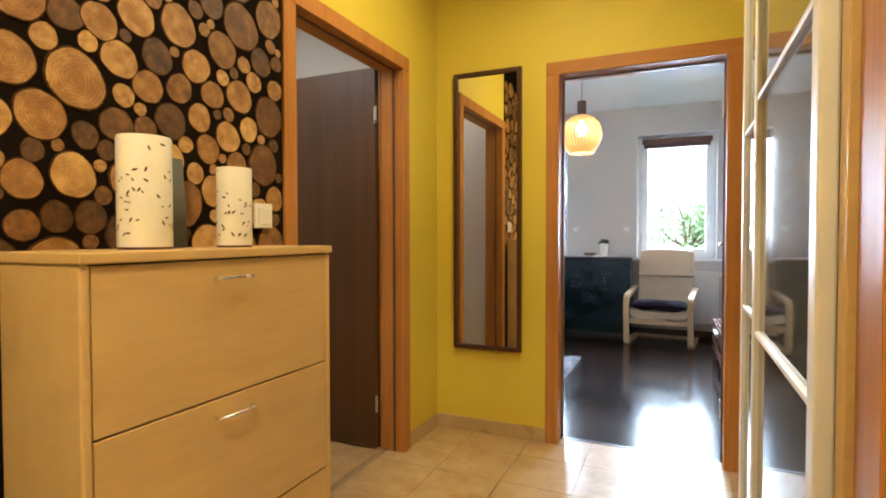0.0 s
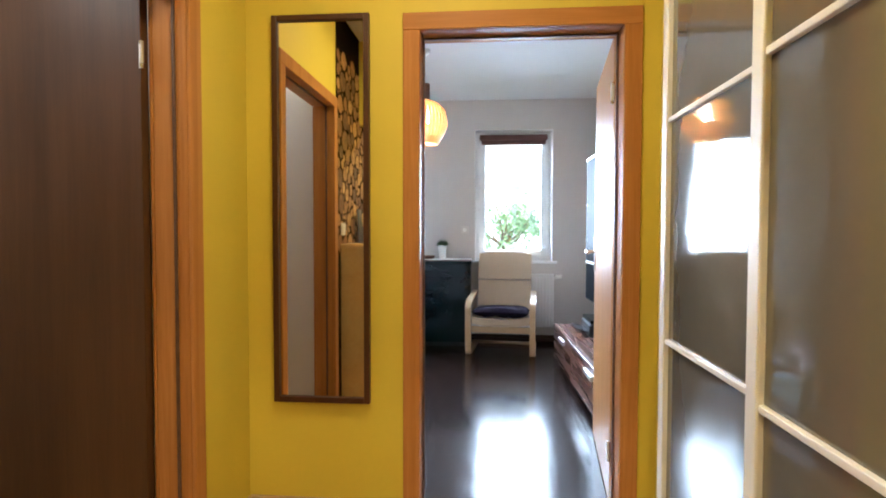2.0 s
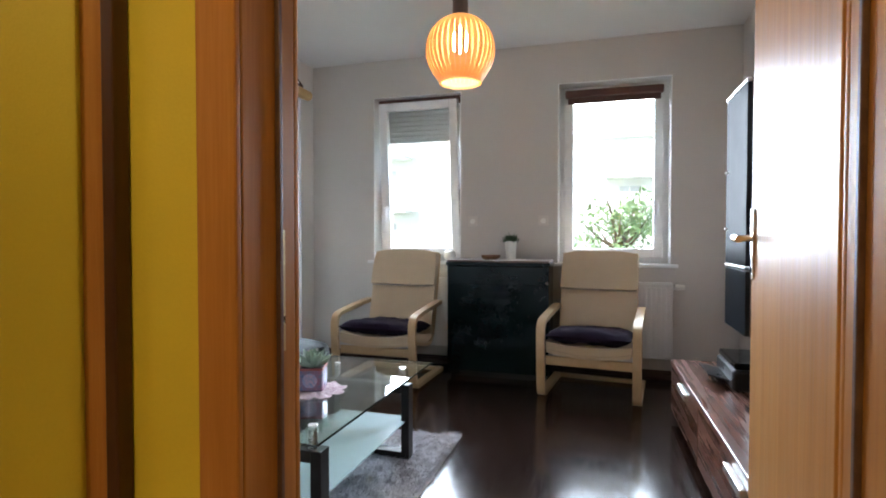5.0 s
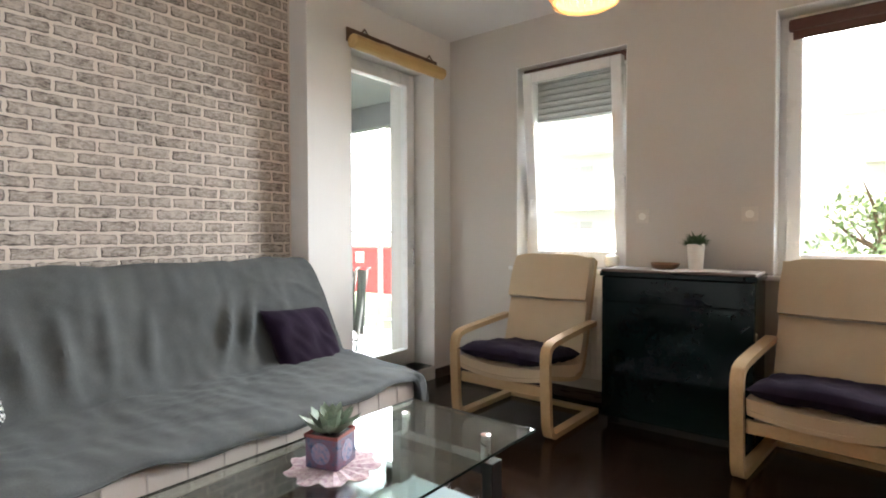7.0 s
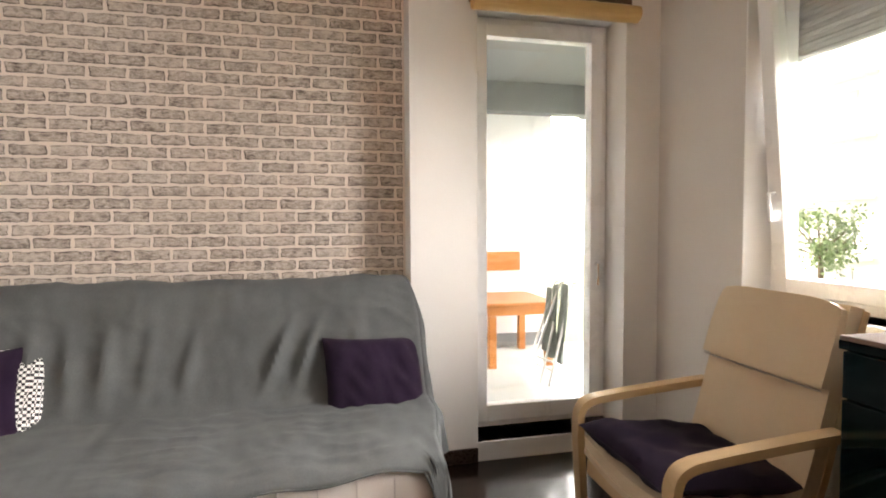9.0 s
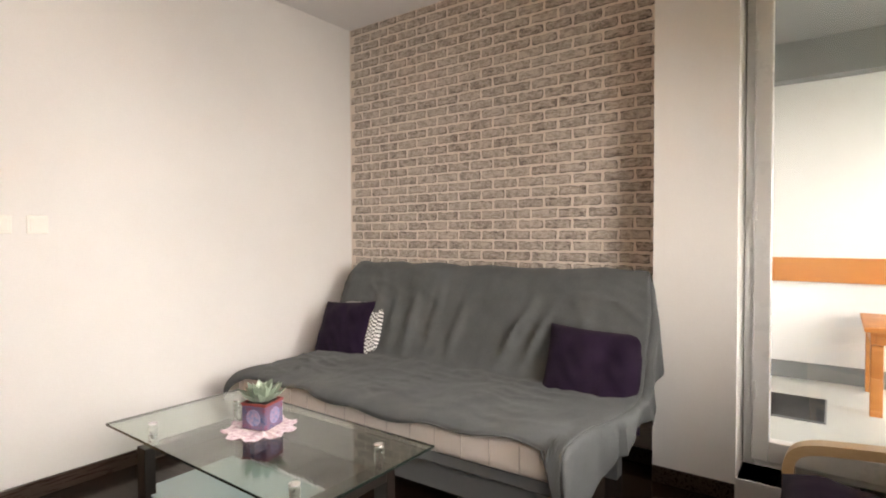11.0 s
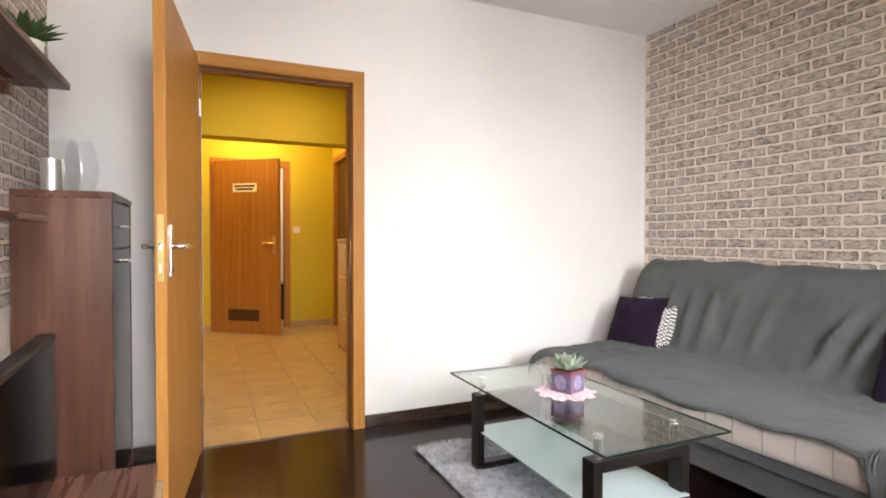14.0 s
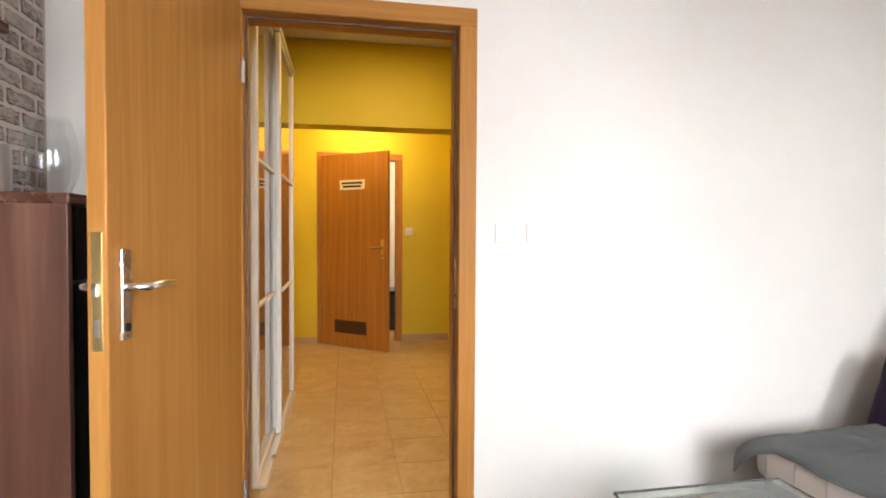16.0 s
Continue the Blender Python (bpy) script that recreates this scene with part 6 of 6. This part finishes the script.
def wall_shelf():
    x0, y0, y1, z = 0.862, 0.700, 1.83, 1.685
    ob = thing("wall_shelf", (0.96, 1.28, z), "dark plum wood wall shelf with a slanted end", "shelf")
    part("board", box(x0, EAST - 0.006, y0, y1, z, z + 0.026, 0.003), PLUM_LONG, ob)
    part("bracket", box(EAST - 0.04, EAST - 0.006, y0 + 0.08, y0 + 0.12, z - 0.055, z - 0.001, 0.003), PLUM_LONG, ob)
    part("bracket", box(EAST - 0.04, EAST - 0.006, y1 - 0.12, y1 - 0.08, z - 0.055, z - 0.001, 0.003), PLUM_LONG, ob)
    low = thing("wall_shelf", (0.96, 1.44, 1.168), "thin plum wood shelf above the television", "shelf")
    part("board", box(x0, EAST - 0.006, 1.05, y1, 1.168, 1.186, 0.003), PLUM_LONG, low)
    for yb in (1.13, y1 - 0.12):
        part("bracket", box(EAST - 0.04, EAST - 0.006, yb, yb + 0.04, 1.125, 1.1675, 0.003), PLUM_LONG, low)
    x, y = 0.955, 0.90
    ob = thing("potted_plant", (x, y, z + 0.0265), "spiky green plant in a white and gold pot on the shelf", "potted plant")
    part("pot", lathe([(0.046, 0), (0.056, 0.085), (0.052, 0.085), (0.042, 0.01)], (x, y, z + 0.0265), 28), CERAMIC, ob, smooth=True)
    part("gold_band", lathe([(0.0468, 0.0), (0.0525, 0.045), (0.0515, 0.045), (0.0455, 0.0)], (x, y, z + 0.027), 28, closed=False), GOLD, ob, "gold lower half")
    rosette(ob, (x, y, z + 0.115), LEAF_DARK, [(10, 0.13, 0.016, 14, 0.1, 0), (9, 0.125, 0.015, 32, 0.0, 18), (7, 0.11, 0.014, 52, 0.0, 7), (5, 0.09, 0.012, 70, 0.0, 30)])


wall_shelf()


def wall_cabinet():
    x0, x1, y0, y1, z0, z1 = 0.728, 1.052, 2.05, 2.48, 0.63, 1.81
    ob = thing("wall_cabinet", (0.88, 2.22, z0), "tall plum wood wall cabinet with smoked glass and black gloss doors", "wall cabinet")
    part("body", box(x0 + 0.022, x1, y0, y1, z0, z1, 0.003), PLUM, ob)
    d = part("door", box(x0, x0 + 0.02, y0 + 0.002, y1 - 0.002, 0.955, z1 - 0.02, 0.003), SMOKED_DOOR, ob, "smoked glass door")
    part("edge_strip", box(x0 - 0.004, x0 + 0.02, y0 + 0.002, y1 - 0.002, z1 - 0.018, z1 - 0.002, 0.002), ALU, ob, "bright steel edge strip")
    part("edge_strip", box(x0 - 0.004, x0 + 0.02, y0 + 0.002, y1 - 0.002, 0.937, 0.951, 0.002), ALU, ob, "bright steel edge strip")
    for z in (1.13, 1.42):
        part("hinge_cap", box(x0 - 0.012, x0, y1 - 0.05, y1 - 0.03, z - 0.006, z + 0.006, 0.002), ALU, d)
    part("door", box(x0, x0 + 0.02, y0 + 0.002, y1 - 0.002, z0 + 0.004, 0.932, 0.003), SMOKED_DOOR, ob, "black gloss lower door")


wall_cabinet()

ob = thing("storage_chest", (-0.5, -4.6, 0), "dark chest behind the far door", "chest")
part("body", box(-0.75, -0.25, -4.9, -4.4, 0.0, 0.45, 0.01), BLACK_PLASTIC, ob)
part("lid", box(-0.76, -0.24, -4.91, -4.39, 0.451, 0.49, 0.01), BLACK_GLOSS, ob)


# ---- pieces of floors and walls ----
def grid_pieces(name, parent, me, spots):
    for m in spots:
        piece(name, me, parent, m)


P = 0.3285
tile_me = mesh_of("tile", box(-P / 2 + 0.002, P / 2 - 0.002, -P / 2 + 0.002, P / 2 - 0.002, -0.006, 0.0), TILE)
for i in range(-4, 3):
    for j in range(-12, 1):
        x, y = 0.110 + P * (i + 0.5), 0.10 - P * 0.5 + P * j
        if y < -3.75 or x > 1.0:
            continue
        piece("tile", tile_me, hall_floor, pose(x, y, 0, 0, 0, 90 * ((i * 7 + j * 3) % 4)))

rnd = random.Random(21)
PW, PL = 0.193, 1.285
plank_me = {}
for i in range(21):
    x = -2.9 + PW * (i + 0.5)
    if x > EAST - 0.02:
        break
    y = 0.112 - rnd.uniform(0, PL)
    while y < NORTH:
        a, b = max(y, 0.112), min(y + PL, NORTH)
        if b - a > 0.03:
            key = round(b - a, 3)
            if key not in plank_me:
                plank_me[key] = mesh_of("plank", box(-PW / 2 + 0.0001, PW / 2 - 0.0001, -key / 2 + 0.0001, key / 2 - 0.0001, -0.006, 0.0, 0.0002, 1), PLANK)
            piece("plank", plank_me[key], living_floor, pose(x, (a + b) / 2, 0))
        y += PL


def brick_face(name, w, h, seed):
    """A printed brick: a low cushion with a ragged outline, its face towards +x."""
    r = random.Random(seed)
    bm = bmesh.new()
    pts = []
    n = (7, 3)
    for k in range(n[0]):
        pts.append((-w / 2 + w * k / n[0], -h / 2))
    for k in range(n[1]):
        pts.append((w / 2, -h / 2 + h * k / n[1]))
    for k in range(n[0]):
        pts.append((w / 2 - w * k / n[0], h / 2))
    for k in range(n[1]):
        pts.append((-w / 2, h / 2 - h * k / n[1]))
    jig = [(a + r.uniform(-0.0034, 0.0034), b + r.uniform(-0.0032, 0.0032)) for a, b in pts]
    low = [bm.verts.new((0, a, b)) for a, b in jig]
    top = [bm.verts.new((0.0026, a - math.copysign(r.uniform(0.002, 0.0065), a), b - math.copysign(r.uniform(0.002, 0.0062), b))) for a, b in jig]
    for k in range(len(low)):
        q = (k + 1) % len(low)
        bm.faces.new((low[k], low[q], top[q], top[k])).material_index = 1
    bm.faces.new(top)
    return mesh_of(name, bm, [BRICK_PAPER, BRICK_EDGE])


BW, BH, BJ = 0.1657, 0.0603, 0.0145
full_bricks = [brick_face("brick", BW - BJ, BH - BJ, s) for s in range(14)]


def brick_field(parent, x, y0, y1, z0, z1, face, phase, join_from):
    rest = []
    r = random.Random(int(x * 1000) + 7)
    row = 0
    z = z0 + BH / 2
    cut = {}
    while z < z1 - 0.01:
        h = min(BH, z1 - (z - BH / 2)) - BJ
        y = y0 - BW * (0.5 if row % 2 else 0.0) - phase
        while y < y1:
            a, b = max(y, y0), min(y + BW, y1)
            if b - a > 0.04 and h > 0.02:
                if b - a > BW - 0.002 and h > BH - BJ - 0.001:
                    me = full_bricks[r.randrange(14)]
                else:
                    key = (round(b - a, 3), round(h, 3))
                    me = cut.setdefault(key, None) or brick_face("brick", b - a - BJ, h, 50 + len(cut))
                    cut[key] = me
                m = pose(x, (a + b) / 2, z, 0, 0, 0 if face > 0 else 180)
                if z < join_from:
                    piece("brick", me, parent, m)
                else:
                    rest.append((me, m))
            y += BW
        z += BH
        row += 1
    verts, faces, slots = [], [], []
    for me, m in rest:
        base = len(verts)
        verts += [tuple(m @ v.co) for v in me.vertices]
        faces += [[base + i for i in p.vertices] for p in me.polygons]
        slots += [p.material_index for p in me.polygons]
    top = bpy.data.meshes.new("upper_bricks")
    top.from_pydata(verts, [], faces)
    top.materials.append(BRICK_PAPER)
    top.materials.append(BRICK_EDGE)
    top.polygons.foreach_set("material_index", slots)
    ob = new("upper_bricks", top)
    ob.parent = parent
    ob["kind"] = "stuff"


brick_field(west_wall, BRICK_X + 0.0002, 0.146, 2.296, 0.8771, L_CEIL, 1, 0.0515, 2.30)
brick_field(east_paper, EAST - 0.0042, 0.15, 1.945, 0.86, L_CEIL, -1, 0.11, 2.30)


def log_wall():
    """Sawn log ends printed on black paper, packed by size."""
    y0, y1, z0, z1 = -2.46, -1.362, 1.04, 2.40
    paper = solid("wall_west_log_paper", box(WEST + 0.0005, WEST + 0.004, y0 - 0.2, y1, 0.0, H_CEIL - 0.002), LOG_GAP, "black ground of the log end wallpaper", "wall")
    n = 26
    meshes = []
    for s in range(5):
        r = random.Random(60 + s)
        ph = [r.uniform(0, 6.28) for _ in range(4)]
        bm = bmesh.new()

        def rad(a):
            return 1 + 0.035 * math.sin(2 * a + ph[0]) + 0.025 * math.sin(3 * a + ph[1]) + 0.015 * math.sin(7 * a + ph[2])
        low = [bm.verts.new((0, rad(k * math.tau / n) * math.cos(k * math.tau / n), rad(k * math.tau / n) * math.sin(k * math.tau / n))) for k in range(n)]
        mid = [bm.verts.new((0.045, v.co.y * 0.985, v.co.z * 0.985)) for v in low]
        top = [bm.verts.new((0.05, v.co.y * 0.93, v.co.z * 0.93)) for v in low]
        for u, v in ((low, mid), (mid, top)):
            for k in range(n):
                f = bm.faces.new((u[k], u[(k + 1) % n], v[(k + 1) % n], v[k]))
                f.material_index = 1
        bm.faces.new(top).material_index = 0
        meshes.append(mesh_of("log_end", bm, [LOG_FACE, LOG_BARK]))
    r = random.Random(77)
    # the largest ends, as the paper repeats them: along the wall, height, radius in centimetres
    large = [(-209, 152, 7.6), (-217, 142, 5.9), (-223, 153, 5.8), (-216, 160, 3.3), (-211, 167, 4.4), (-203, 168, 4.9), (-193, 173, 5.5), (-180, 175, 6.3),
             (-198, 160, 5.2), (-187, 164, 5.0), (-206, 162, 2.7), (-190, 155, 4.7), (-197, 151, 3.2), (-180, 157, 4.6), (-174, 165, 5.2), (-164, 173, 5.9),
             (-156, 183, 7.8), (-147, 174, 4.9), (-168, 158, 4.5), (-157, 160, 5.7), (-199, 143, 4.7), (-207, 139, 3.5), (-210, 129, 5.7), (-221, 127, 4.6),
             (-206, 119, 4.2), (-183, 147, 5.2), (-173, 150, 4.4), (-170, 141, 4.7), (-162, 146, 5.1), (-153, 150, 4.3), (-143.5, 156, 7.0)]
    placed = [(a / 100, b / 100, c / 100) for a, b, c in large]
    for cap, tries in ((0.070, 500), (0.054, 1600), (0.046, 2500), (0.038, 4000), (0.030, 7000)):
        for _ in range(tries):
            y, z = r.uniform(y0, y1), r.uniform(z0, z1)
            room = min([y1 - y - 0.002, y - y0] + [math.hypot(y - a, z - b) - c + 0.0025 for a, b, c in placed])
            if room > (cap * 0.62 if cap > 0.031 else 0.016):
                placed.append((y, z, min(room, cap * r.uniform(0.92, 1.05))))
    placed.sort(key=lambda p: abs(p[1] - 1.5) + 0.8 * abs(p[0] + 1.8))
    for y, z, q in placed[:298]:
        piece("log_end", meshes[r.randrange(5)], paper, pose(WEST + 0.004, y, z, r.uniform(0, 360)) @ Matrix.Diagonal((q, q, q * r.uniform(0.94, 1.0), 1)))


log_wall()
